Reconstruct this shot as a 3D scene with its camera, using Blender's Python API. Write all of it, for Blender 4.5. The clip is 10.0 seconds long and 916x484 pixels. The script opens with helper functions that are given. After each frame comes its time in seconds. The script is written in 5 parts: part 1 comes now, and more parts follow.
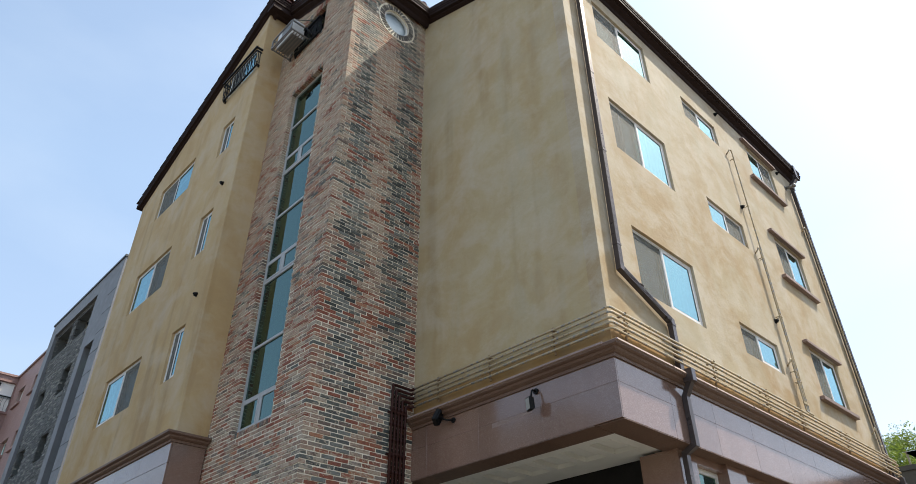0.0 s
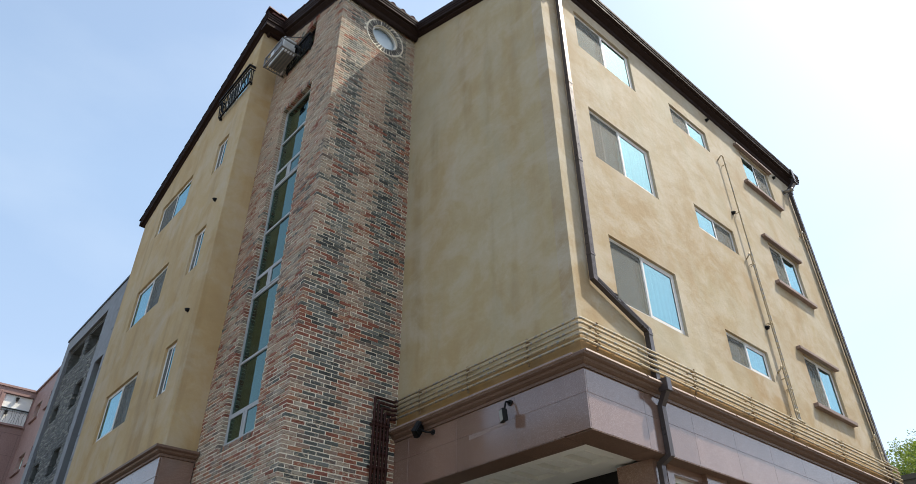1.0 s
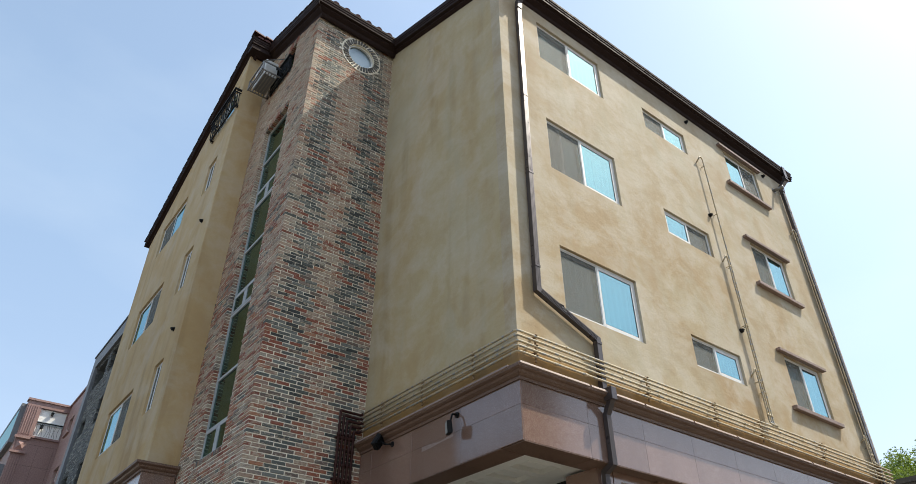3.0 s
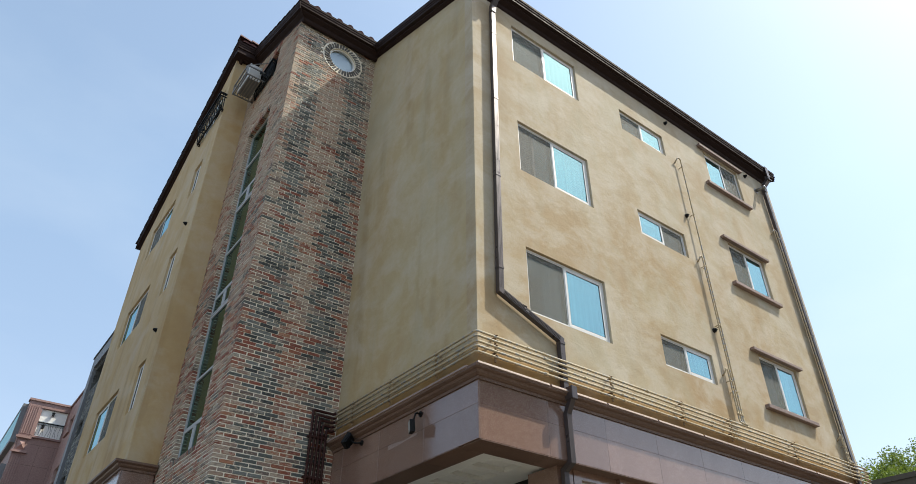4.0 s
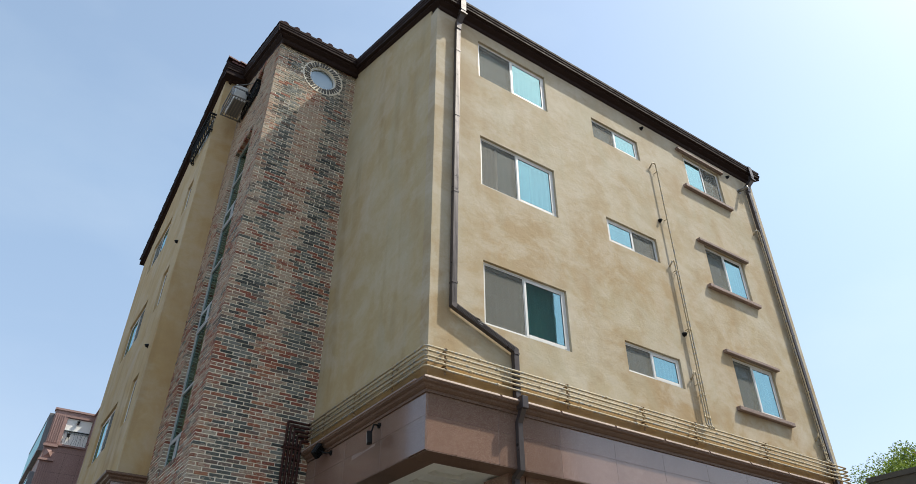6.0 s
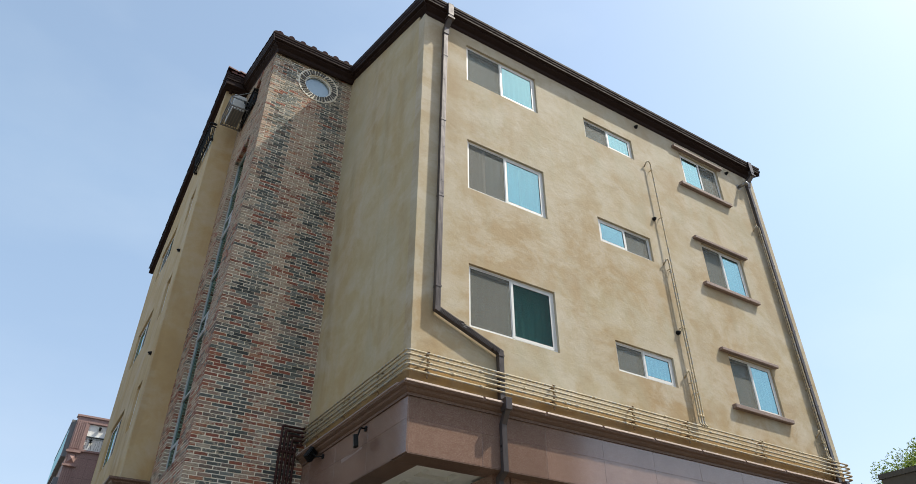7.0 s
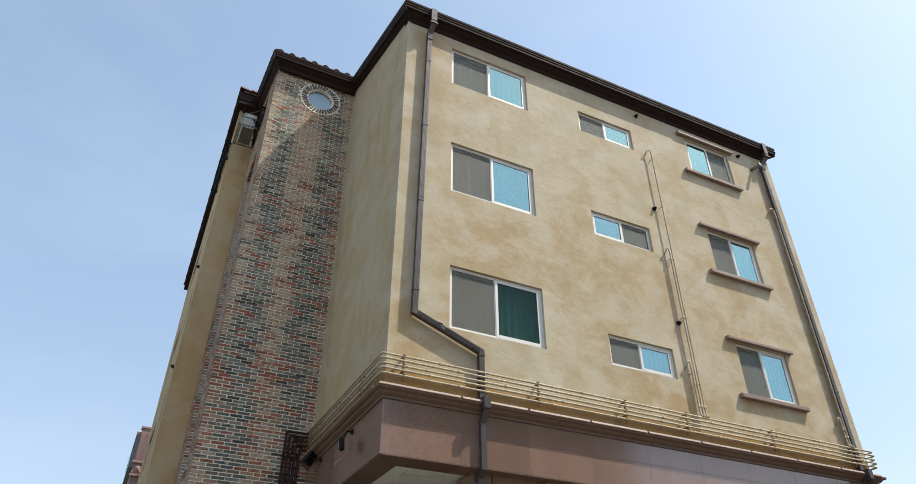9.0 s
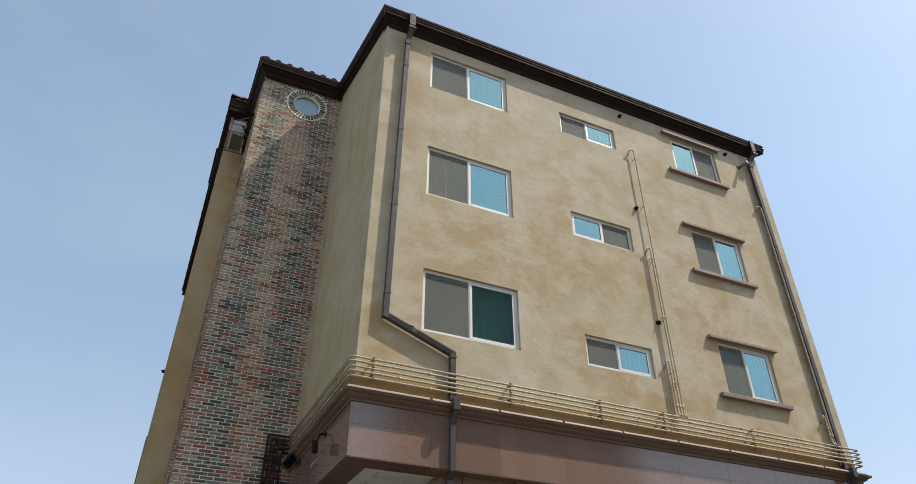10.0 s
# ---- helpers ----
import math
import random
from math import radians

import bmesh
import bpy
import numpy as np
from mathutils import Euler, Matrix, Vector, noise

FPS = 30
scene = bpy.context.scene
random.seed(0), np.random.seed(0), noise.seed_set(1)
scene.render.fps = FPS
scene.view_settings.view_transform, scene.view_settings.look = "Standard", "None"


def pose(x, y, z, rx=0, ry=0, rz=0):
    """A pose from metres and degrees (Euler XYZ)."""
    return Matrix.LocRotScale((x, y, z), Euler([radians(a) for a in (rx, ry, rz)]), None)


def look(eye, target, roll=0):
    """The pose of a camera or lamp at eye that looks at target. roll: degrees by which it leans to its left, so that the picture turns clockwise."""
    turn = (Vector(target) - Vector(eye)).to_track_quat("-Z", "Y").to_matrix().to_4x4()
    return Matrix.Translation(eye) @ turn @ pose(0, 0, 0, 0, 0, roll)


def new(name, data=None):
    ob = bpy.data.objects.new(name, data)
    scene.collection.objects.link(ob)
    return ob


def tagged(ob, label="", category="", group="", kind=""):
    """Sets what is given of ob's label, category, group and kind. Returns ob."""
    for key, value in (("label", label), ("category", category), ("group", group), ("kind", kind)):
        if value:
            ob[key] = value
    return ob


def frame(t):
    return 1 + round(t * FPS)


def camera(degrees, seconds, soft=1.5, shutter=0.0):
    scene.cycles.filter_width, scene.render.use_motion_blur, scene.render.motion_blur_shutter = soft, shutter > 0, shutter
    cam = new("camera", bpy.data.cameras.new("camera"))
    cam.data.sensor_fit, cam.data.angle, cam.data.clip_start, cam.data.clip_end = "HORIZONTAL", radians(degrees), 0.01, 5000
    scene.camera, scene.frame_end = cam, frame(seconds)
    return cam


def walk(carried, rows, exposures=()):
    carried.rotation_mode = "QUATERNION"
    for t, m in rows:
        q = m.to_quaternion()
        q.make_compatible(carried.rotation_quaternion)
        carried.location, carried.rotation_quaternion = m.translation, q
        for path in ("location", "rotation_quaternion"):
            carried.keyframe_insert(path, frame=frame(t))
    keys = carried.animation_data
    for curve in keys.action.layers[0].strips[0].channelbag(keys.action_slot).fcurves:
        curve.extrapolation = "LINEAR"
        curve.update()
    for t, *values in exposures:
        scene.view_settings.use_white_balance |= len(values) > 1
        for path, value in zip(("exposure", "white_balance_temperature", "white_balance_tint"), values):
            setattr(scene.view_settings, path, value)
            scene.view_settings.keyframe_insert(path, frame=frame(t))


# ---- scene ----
cam = camera(67.6, 10.0, soft=0.7)
PATH = [
    (0, (-7.475, -4.683, 1.482), (-6.325, -3.481, 2.593), -0.4),
    (0.5, (-7.237, -4.903, 1.493), (-6.119, -3.682, 2.616), -0.3),
    (1, (-7.022, -5.233, 1.489), (-5.925, -4.001, 2.621), -0.3),
    (1.5, (-6.762, -5.477, 1.477), (-5.676, -4.238, 2.611), -0.2),
    (2, (-6.534, -5.75, 1.507), (-5.468, -4.499, 2.646), -0.2),
    (2.5, (-6.335, -6.067, 1.524), (-5.304, -4.787, 2.663), -0.2),
    (4, (-5.702, -6.918, 1.435), (-4.712, -5.605, 2.574), 0.1),
    (4.5, (-5.495, -7.167, 1.417), (-4.514, -5.844, 2.551), 0.1),
    (5, (-5.332, -7.438, 1.426), (-4.366, -6.106, 2.563), 0.1),
    (5.5, (-5.191, -7.735, 1.449), (-4.243, -6.389, 2.584), 0.1),
    (7, (-4.571, -8.449, 1.431), (-3.697, -7.054, 2.567), 0.0),
    (7.5, (-4.267, -8.643, 1.412), (-3.423, -7.228, 2.545), 0.1),
    (8, (-3.979, -8.846, 1.436), (-3.176, -7.407, 2.57), 0.1),
    (8.5, (-3.702, -9.099, 1.424), (-2.943, -7.638, 2.56), 0.1),
    (9, (-3.412, -9.265, 1.379), (-2.691, -7.785, 2.514), 0.1),
    (9.5, (-3.092, -9.428, 1.371), (-2.392, -7.939, 2.508), 0.1),
    (10, (-2.777, -9.656, 1.354), (-2.095, -8.159, 2.493), 0.1),
]
walk(cam, [(t, look(eye, target, roll)) for t, eye, target, roll in PATH],
     exposures=((0, 1.22, 7300, 8), (2.5, 1.11, 7250, 7), (4, 1.05, 7200, 6), (4.5, 0.94, 7200, 6), (5, 0.94, 7200, 6), (5.5, 0.96, 7200, 6), (8.5, 1.0, 7250, 6), (9.5, 0.95, 7250, 6), (10, 0.75, 7250, 6)))

# ---- light and air ----
SUN = Vector((1.72, -1.0, 3.0)).normalized()
sun_elev = math.asin(SUN.z)
sun_azim = math.atan2(SUN.x, SUN.y)
world = bpy.data.worlds.new("sky")
scene.world = world
world.use_nodes = True
wn, wl = world.node_tree.nodes, world.node_tree.links
wn.clear()
sky = wn.new("ShaderNodeTexSky")
sky.sky_type = "NISHITA"
sky.sun_disc = False
sky.sun_elevation, sky.sun_rotation = sun_elev, sun_azim
sky.air_density, sky.dust_density, sky.ozone_density = 1.0, 0.95, 2.0
wcoord = wn.new("ShaderNodeTexCoord")
wmap = wn.new("ShaderNodeMapping")
wmap.inputs["Scale"].default_value = (1.0, 1.0, 2.4)
wnoise = wn.new("ShaderNodeTexNoise")
wnoise.inputs["Scale"].default_value, wnoise.inputs["Detail"].default_value = 2.2, 7
wramp = wn.new("ShaderNodeValToRGB")
wramp.color_ramp.elements[0].position, wramp.color_ramp.elements[1].position = 0.5, 0.8
wramp.color_ramp.elements[0].color = (0.05, 0.05, 0.05, 1)
wramp.color_ramp.elements[1].color = (0.13, 0.13, 0.13, 1)
wmix = wn.new("ShaderNodeMixRGB")
wmix.inputs["Color2"].default_value = (5.2, 5.6, 6.0, 1)
wbg = wn.new("ShaderNodeBackground")
wbg.inputs["Strength"].default_value = 0.15
wout = wn.new("ShaderNodeOutputWorld")
wl.new(wcoord.outputs["Generated"], wmap.inputs["Vector"])
wl.new(wmap.outputs[0], wnoise.inputs["Vector"])
wl.new(wnoise.outputs[0], wramp.inputs[0])
wl.new(wramp.outputs[0], wmix.inputs[0])
wl.new(sky.outputs[0], wmix.inputs["Color1"])
wsep = wn.new("ShaderNodeSeparateXYZ")
wlow = wn.new("ShaderNodeMapRange")
wlow.inputs["From Min"].default_value, wlow.inputs["From Max"].default_value = 0.15, 0.58
whaze = wn.new("ShaderNodeMixRGB")
whaze.inputs["Color1"].default_value = (0.775, 0.70, 0.70, 1)
whaze.inputs["Color2"].default_value = (1.005, 1.0, 0.955, 1)
wtint = wn.new("ShaderNodeMixRGB")
wtint.blend_type = "MULTIPLY"
wtint.inputs["Fac"].default_value = 1.0
wl.new(wcoord.outputs["Generated"], wsep.inputs[0])
wl.new(wsep.outputs["Z"], wlow.inputs["Value"])
wl.new(wlow.outputs[0], whaze.inputs["Fac"])
wl.new(wmix.outputs[0], wtint.inputs["Color1"])
wl.new(whaze.outputs[0], wtint.inputs["Color2"])
wl.new(wtint.outputs[0], wbg.inputs["Color"])
wl.new(wbg.outputs[0], wout.inputs[0])
sun_data = bpy.data.lights.new("sun", "SUN")
sun_data.energy, sun_data.angle, sun_data.color = 2.55, radians(0.6), (1.0, 0.98, 0.945)
sun_lamp = new("sun", sun_data)
sun_lamp.matrix_world = look(SUN * 60, (0, 0, 0))


# ---- materials ----
def nodes_of(name):
    m = bpy.data.materials.new(name)
    m.use_nodes = True
    nt = m.node_tree
    return m, nt, nt.nodes["Principled BSDF"]


def add(nt, kind, **values):
    n = nt.nodes.new(kind)
    for k, v in values.items():
        n.inputs[k.replace("_", " ")].default_value = v
    return n


def noise_at(nt, scale, detail=5, rough=0.55, stretch=None, distort=0.0):
    """Noise in world metres."""
    geo = nt.nodes.new("ShaderNodeNewGeometry")
    src = geo.outputs["Position"]
    if stretch:
        mp = nt.nodes.new("ShaderNodeMapping")
        mp.inputs["Scale"].default_value = stretch
        nt.links.new(src, mp.inputs["Vector"])
        src = mp.outputs[0]
    n = add(nt, "ShaderNodeTexNoise", Scale=scale, Detail=detail, Roughness=rough, Distortion=distort)
    nt.links.new(src, n.inputs["Vector"])
    return n.outputs[0]


def ramp(nt, fac, stops, interp="LINEAR"):
    r = nt.nodes.new("ShaderNodeValToRGB")
    r.color_ramp.interpolation = interp
    els = r.color_ramp.elements
    while len(els) < len(stops):
        els.new(0.5)
    for e, (p, c) in zip(els, stops):
        e.position = p
        e.color = (*c, 1) if len(c) == 3 else c
    nt.links.new(fac, r.inputs[0])
    return r.outputs[0]


def mix(nt, fac, a, b, kind="MIX"):
    m = nt.nodes.new("ShaderNodeMixRGB")
    m.blend_type = kind
    for sock, v in zip(("Fac", "Color1", "Color2"), (fac, a, b)):
        if isinstance(v, (int, float)):
            m.inputs[sock].default_value = v
        elif isinstance(v, tuple):
            m.inputs[sock].default_value = (*v, 1)
        else:
            nt.links.new(v, m.inputs[sock])
    return m.outputs[0]


def math_node(nt, op, a, b=0.0):
    m = nt.nodes.new("ShaderNodeMath")
    m.operation = op
    for sock, v in zip((0, 1), (a, b)):
        if isinstance(v, (int, float)):
            m.inputs[sock].default_value = v
        else:
            nt.links.new(v, m.inputs[sock])
    return m.outputs[0]


def bump(nt, bsdf, height, strength=0.3, dist=0.01):
    b = add(nt, "ShaderNodeBump", Strength=strength, Distance=dist)
    nt.links.new(height, b.inputs["Height"])
    nt.links.new(b.outputs[0], bsdf.inputs["Normal"])


def grey(v):
    return (v, v, v)


def stucco_material(name="ochre_stucco", pigment_share=0.0, pigment=(0.60, 0.41, 0.19)):
    """Ochre troweled render with faint pale swirls, rain streaks and rusty fields, paler upwards; pigment is mixed in
    by the given share.
    """
    m, nt, p = nodes_of(name)
    big = noise_at(nt, 0.38, 4, 0.55, distort=0.5)
    cloud = noise_at(nt, 1.1, 6, 0.6, distort=0.9)
    brush = noise_at(nt, 1.9, 8, 0.64, stretch=(1.0, 1.0, 1.4), distort=0.9)
    rust = noise_at(nt, 0.6, 5, 0.55, stretch=(1.0, 1.0, 0.5), distort=0.6)
    drip = noise_at(nt, 2.0, 4, 0.5, stretch=(1.0, 1.0, 0.12))
    fine = noise_at(nt, 34, 5, 0.65)
    c = ramp(nt, big, [(0.32, (0.435, 0.325, 0.180)), (0.5, (0.465, 0.370, 0.230)), (0.68, (0.485, 0.415, 0.295))])
    c = mix(nt, ramp(nt, cloud, [(0.44, grey(0.0)), (0.68, grey(0.7 - pigment_share * 0.65))]), c, (0.515, 0.460, 0.355))
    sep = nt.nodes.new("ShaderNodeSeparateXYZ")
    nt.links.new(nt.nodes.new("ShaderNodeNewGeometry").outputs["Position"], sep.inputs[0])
    # Paler and greyer towards the top of the wall.
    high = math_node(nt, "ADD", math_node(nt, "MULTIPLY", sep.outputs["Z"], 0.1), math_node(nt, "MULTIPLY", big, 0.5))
    upper_pale = nt.nodes.new("ShaderNodeMapRange")
    nt.links.new(high, upper_pale.inputs["Value"])
    upper_pale.inputs["From Min"].default_value, upper_pale.inputs["From Max"].default_value, upper_pale.inputs["To Max"].default_value = 0.95, 1.55, 0.5 - pigment_share * 0.5
    c = mix(nt, upper_pale.outputs[0], c, (0.545, 0.49, 0.395))
    foot = nt.nodes.new("ShaderNodeMapRange")
    nt.links.new(math_node(nt, "ADD", sep.outputs["Z"], math_node(nt, "MULTIPLY", cloud, 3.0)), foot.inputs["Value"])
    for sock, v in zip(("From Min", "From Max", "To Min", "To Max"), (7.2, 11.5, 1.0, 0.45)):
        foot.inputs[sock].default_value = v
    rusty = math_node(nt, "MULTIPLY", ramp(nt, rust, [(0.38, grey(0.0)), (0.63, grey(0.75))]), foot.outputs[0])
    c = mix(nt, rusty, c, (0.40, 0.262, 0.135))
    where = ramp(nt, cloud, [(0.42, grey(0.15)), (0.62, grey(1.0))])
    line = ramp(nt, brush, [(0.46, grey(0.0)), (0.535, grey(0.26)), (0.56, grey(0.06)), (0.61, grey(0.34)), (0.64, grey(0.10)), (0.74, grey(0.4))])
    c = mix(nt, mix(nt, 1.0, where, line, "MULTIPLY"), c, (0.61, 0.56, 0.465))
    c = mix(nt, ramp(nt, brush, [(0.24, grey(0.3)), (0.44, grey(0.0))]), c, (0.30, 0.21, 0.12))
    c = mix(nt, ramp(nt, fine, [(0.35, grey(0.0)), (0.72, grey(0.18))]), c, (0.27, 0.19, 0.11))
    c = mix(nt, ramp(nt, noise_at(nt, 12, 8, 0.75, stretch=(1, 1, 1.5), distort=1.5), [(0.52, grey(0.0)), (0.70, grey(0.24 - pigment_share * 0.2))]), c, (0.55, 0.49, 0.38))
    c = mix(nt, pigment_share, c, pigment)
    c = mix(nt, ramp(nt, drip, [(0.56, grey(0.0)), (0.72, grey(0.24 + pigment_share * pigment_share))]), c, (0.31, 0.21, 0.11))
    wash = noise_at(nt, 1.5, 5, 0.55, stretch=(1.0, 1.0, 0.3), distort=0.5)
    c = mix(nt, ramp(nt, wash, [(0.46, grey(0.0)), (0.66, grey(pigment_share * pigment_share * 1.8))]), c, (0.43, 0.262, 0.10))
    smear = noise_at(nt, 0.95, 8, 0.64, stretch=(1.0, 1.0, 1.25), distort=0.45)
    c = mix(nt, ramp(nt, smear, [(0.47, grey(0.0)), (0.56, grey(0.30 - pigment_share * 0.3)), (0.70, grey(0.62 - pigment_share * 0.5))]), c, (0.60, 0.55, 0.46))
    c = mix(nt, ramp(nt, smear, [(0.28, grey(0.42 - pigment_share * 0.35)), (0.47, grey(0.0))]), c, (0.38, 0.262, 0.15))
    pale = noise_at(nt, 1.0, 6, 0.6, stretch=(1.0, 1.0, 0.45), distort=0.7)
    c = mix(nt, ramp(nt, pale, [(0.50, grey(0.0)), (0.68, grey(0.42 if pigment_share < 0.5 else 0.1))]), c, (0.44, 0.405, 0.30))
    nt.links.new(c, p.inputs["Base Color"])
    p.inputs["Roughness"].default_value = 0.8
    p.inputs["Specular IOR Level"].default_value = 0.15
    soft = noise_at(nt, 5.0, 6, 0.62, stretch=(1.0, 1.0, 1.35), distort=0.35)
    wave = noise_at(nt, 1.6, 4, 0.55, distort=0.3)
    bump(nt, p, mix(nt, 0.10, mix(nt, 0.35, soft, wave), fine), 0.5, 0.024)
    return m


def peeling_material():
    """Tan pipe paint that flakes off to grey primer, with dark specks."""
    m, nt, p = nodes_of("tan_pipe_paint")
    soft, flake, speck = noise_at(nt, 3, 4), noise_at(nt, 15, 6, 0.7), noise_at(nt, 31, 3, 0.6)
    c = ramp(nt, soft, [(0.35, (0.43, 0.335, 0.20)), (0.65, (0.52, 0.42, 0.27))])
    c = mix(nt, ramp(nt, flake, [(0.52, grey(0.0)), (0.56, grey(0.85))]), c, (0.27, 0.29, 0.30))
    c = mix(nt, ramp(nt, speck, [(0.62, grey(0.0)), (0.68, grey(0.85))]), c, (0.07, 0.06, 0.055))
    nt.links.new(c, p.inputs["Base Color"])
    p.inputs["Roughness"].default_value = 0.6
    bump(nt, p, flake, 0.4, 0.004)
    return m


def brick_material(name, island):
    """Reclaimed bricks: red, slate grey and lime-washed, each of its own colour."""
    m, nt, p = nodes_of(name)
    if island:
        rnd = nt.nodes.new("ShaderNodeNewGeometry").outputs["Random Per Island"]
    else:
        rnd = nt.nodes.new("ShaderNodeObjectInfo").outputs["Random"]
    if island:
        att = nt.nodes.new("ShaderNodeAttribute")
        att.attribute_name = "centre"
        centre = att.outputs["Vector"]
    else:
        centre = nt.nodes.new("ShaderNodeObjectInfo").outputs["Location"]
    mp = nt.nodes.new("ShaderNodeMapping")
    mp.inputs["Scale"].default_value = (1.5, 0.8, 0.35)
    nt.links.new(centre, mp.inputs["Vector"])
    zn = add(nt, "ShaderNodeTexNoise", Scale=0.75, Detail=2, Roughness=0.5)
    nt.links.new(mp.outputs[0], zn.inputs["Vector"])
    zone = ramp(nt, zn.outputs[0], [(0.34, grey(0.0)), (0.66, grey(1.0))])
    sep = nt.nodes.new("ShaderNodeSeparateXYZ")
    nt.links.new(centre, sep.inputs[0])
    front = math_node(nt, "LESS_THAN", sep.outputs["Y"], 4.2)
    side = math_node(nt, "ABSOLUTE", math_node(nt, "ADD", sep.outputs["X"], 1.22))
    band = ramp(nt, math_node(nt, "ADD", side, math_node(nt, "MULTIPLY", zone, 0.22)), [(0.30, grey(0.12)), (0.50, grey(1.0)), (0.86, grey(1.0)), (1.06, grey(0.30))])
    zone = math_node(nt, "ADD", math_node(nt, "MULTIPLY", front, band), math_node(nt, "MULTIPLY", math_node(nt, "SUBTRACT", 1.0, front), math_node(nt, "MULTIPLY", zone, 0.42)))
    k = math_node(nt, "ADD", math_node(nt, "MULTIPLY", rnd, 0.62), math_node(nt, "MULTIPLY", zone, 0.5))
    c = ramp(nt, k, [(0.0, (0.30, 0.095, 0.052)), (0.10, (0.38, 0.175, 0.10)), (0.18, (0.24, 0.075, 0.045)), (0.25, (0.36, 0.25, 0.18)),
                     (0.32, (0.32, 0.115, 0.065)), (0.42, (0.30, 0.20, 0.15)), (0.49, (0.27, 0.085, 0.052)), (0.57, (0.25, 0.20, 0.165)),
                     (0.63, (0.155, 0.115, 0.095)), (0.69, (0.105, 0.115, 0.103)), (0.78, (0.050, 0.057, 0.053)), (0.86, (0.092, 0.102, 0.093)),
                     (0.95, (0.18, 0.188, 0.168))], "CONSTANT")
    mott = noise_at(nt, 21, 6, 0.7, stretch=(0.6, 0.6, 1.3), distort=0.8)
    c = mix(nt, ramp(nt, mott, [(0.50, grey(0.0)), (0.66, grey(0.45))]), c, (0.055, 0.046, 0.042))
    chalk = noise_at(nt, 38, 5, 0.7, stretch=(0.5, 0.5, 1.4), distort=0.6)
    c = mix(nt, ramp(nt, chalk, [(0.54, grey(0.0)), (0.68, grey(0.32))]), c, (0.36, 0.31, 0.27))
    lime = noise_at(nt, 14, 7, 0.75, stretch=(0.6, 0.6, 1.2), distort=1.0)
    patch = noise_at(nt, 1.1, 3, 0.5)
    amount = math_node(nt, "ADD", math_node(nt, "MULTIPLY", patch, 0.36), lime)
    # More lime with height: upper bricks brightened in colour to match their light.
    low = math_node(nt, "MAXIMUM", math_node(nt, "SUBTRACT", sep.outputs["Z"], 7.0), 0.0)
    amount = math_node(nt, "ADD", amount, math_node(nt, "ADD", math_node(nt, "MULTIPLY", low, 0.014), 0.04))
    rr = math_node(nt, "FRACT", math_node(nt, "MULTIPLY", rnd, 17.3))
    amount = math_node(nt, "ADD", amount, math_node(nt, "MULTIPLY", rr, 0.16))
    amount = math_node(nt, "SUBTRACT", amount, math_node(nt, "MULTIPLY", front, math_node(nt, "MULTIPLY", zone, 0.13)))
    c = mix(nt, ramp(nt, amount, [(0.78, grey(0.0)), (0.86, grey(0.7))]), c, (0.50, 0.42, 0.32))
    nt.links.new(c, p.inputs["Base Color"])
    p.inputs["Roughness"].default_value = 0.88
    bump(nt, p, mix(nt, 0.5, mott, lime), 0.8, 0.010)
    return m


def plain_material(name, col, rough=0.6, metal=0.0, wear=0.25, scale=9.0, dark=None, relief=0.12, spec=0.5):
    """A surface with mottling at two scales."""
    m, nt, p = nodes_of(name)
    dark = dark or tuple(v * 0.55 for v in col)
    a, b = noise_at(nt, scale, 5, 0.6), noise_at(nt, scale * 0.13, 4, 0.55)
    c = mix(nt, ramp(nt, a, [(0.35, grey(0.0)), (0.75, grey(wear))]), col, dark)
    c = mix(nt, ramp(nt, b, [(0.4, grey(0.0)), (0.7, grey(wear * 0.8))]), c, tuple(min(1, v * 1.18) for v in col))
    nt.links.new(c, p.inputs["Base Color"])
    nt.links.new(ramp(nt, a, [(0.3, grey(max(0.03, rough - 0.08))), (0.7, grey(min(1, rough + 0.1)))]), p.inputs["Roughness"])
    p.inputs["Metallic"].default_value = metal
    p.inputs["Specular IOR Level"].default_value = spec
    if relief:
        bump(nt, p, a, relief, 0.004)
    return m


def granite_material(name, base, dark, light, rough):
    """Speckled stone panel, each slab a little different."""
    m, nt, p = nodes_of(name)
    geo = nt.nodes.new("ShaderNodeNewGeometry")
    vor = add(nt, "ShaderNodeTexVoronoi", Scale=150)
    nt.links.new(geo.outputs["Position"], vor.inputs["Vector"])
    speck = nt.nodes.new("ShaderNodeSeparateColor")
    nt.links.new(vor.outputs["Color"], speck.inputs[0])
    c = ramp(nt, speck.outputs[0], [(0.0, dark), (0.25, base), (0.7, base), (0.9, light)])
    big = noise_at(nt, 1.3, 5, 0.6, stretch=(1, 1, 0.5))
    c = mix(nt, ramp(nt, big, [(0.4, grey(0.0)), (0.75, grey(0.35))]), c, dark)
    rnd = nt.nodes.new("ShaderNodeObjectInfo").outputs["Random"]
    c = mix(nt, 1.0, c, ramp(nt, rnd, [(0.0, grey(0.86)), (1.0, grey(1.08))]), "MULTIPLY")
    nt.links.new(c, p.inputs["Base Color"])
    p.inputs["Roughness"].default_value = rough
    p.inputs["Specular IOR Level"].default_value = 0.95 if rough < 0.2 else 0.3
    return m


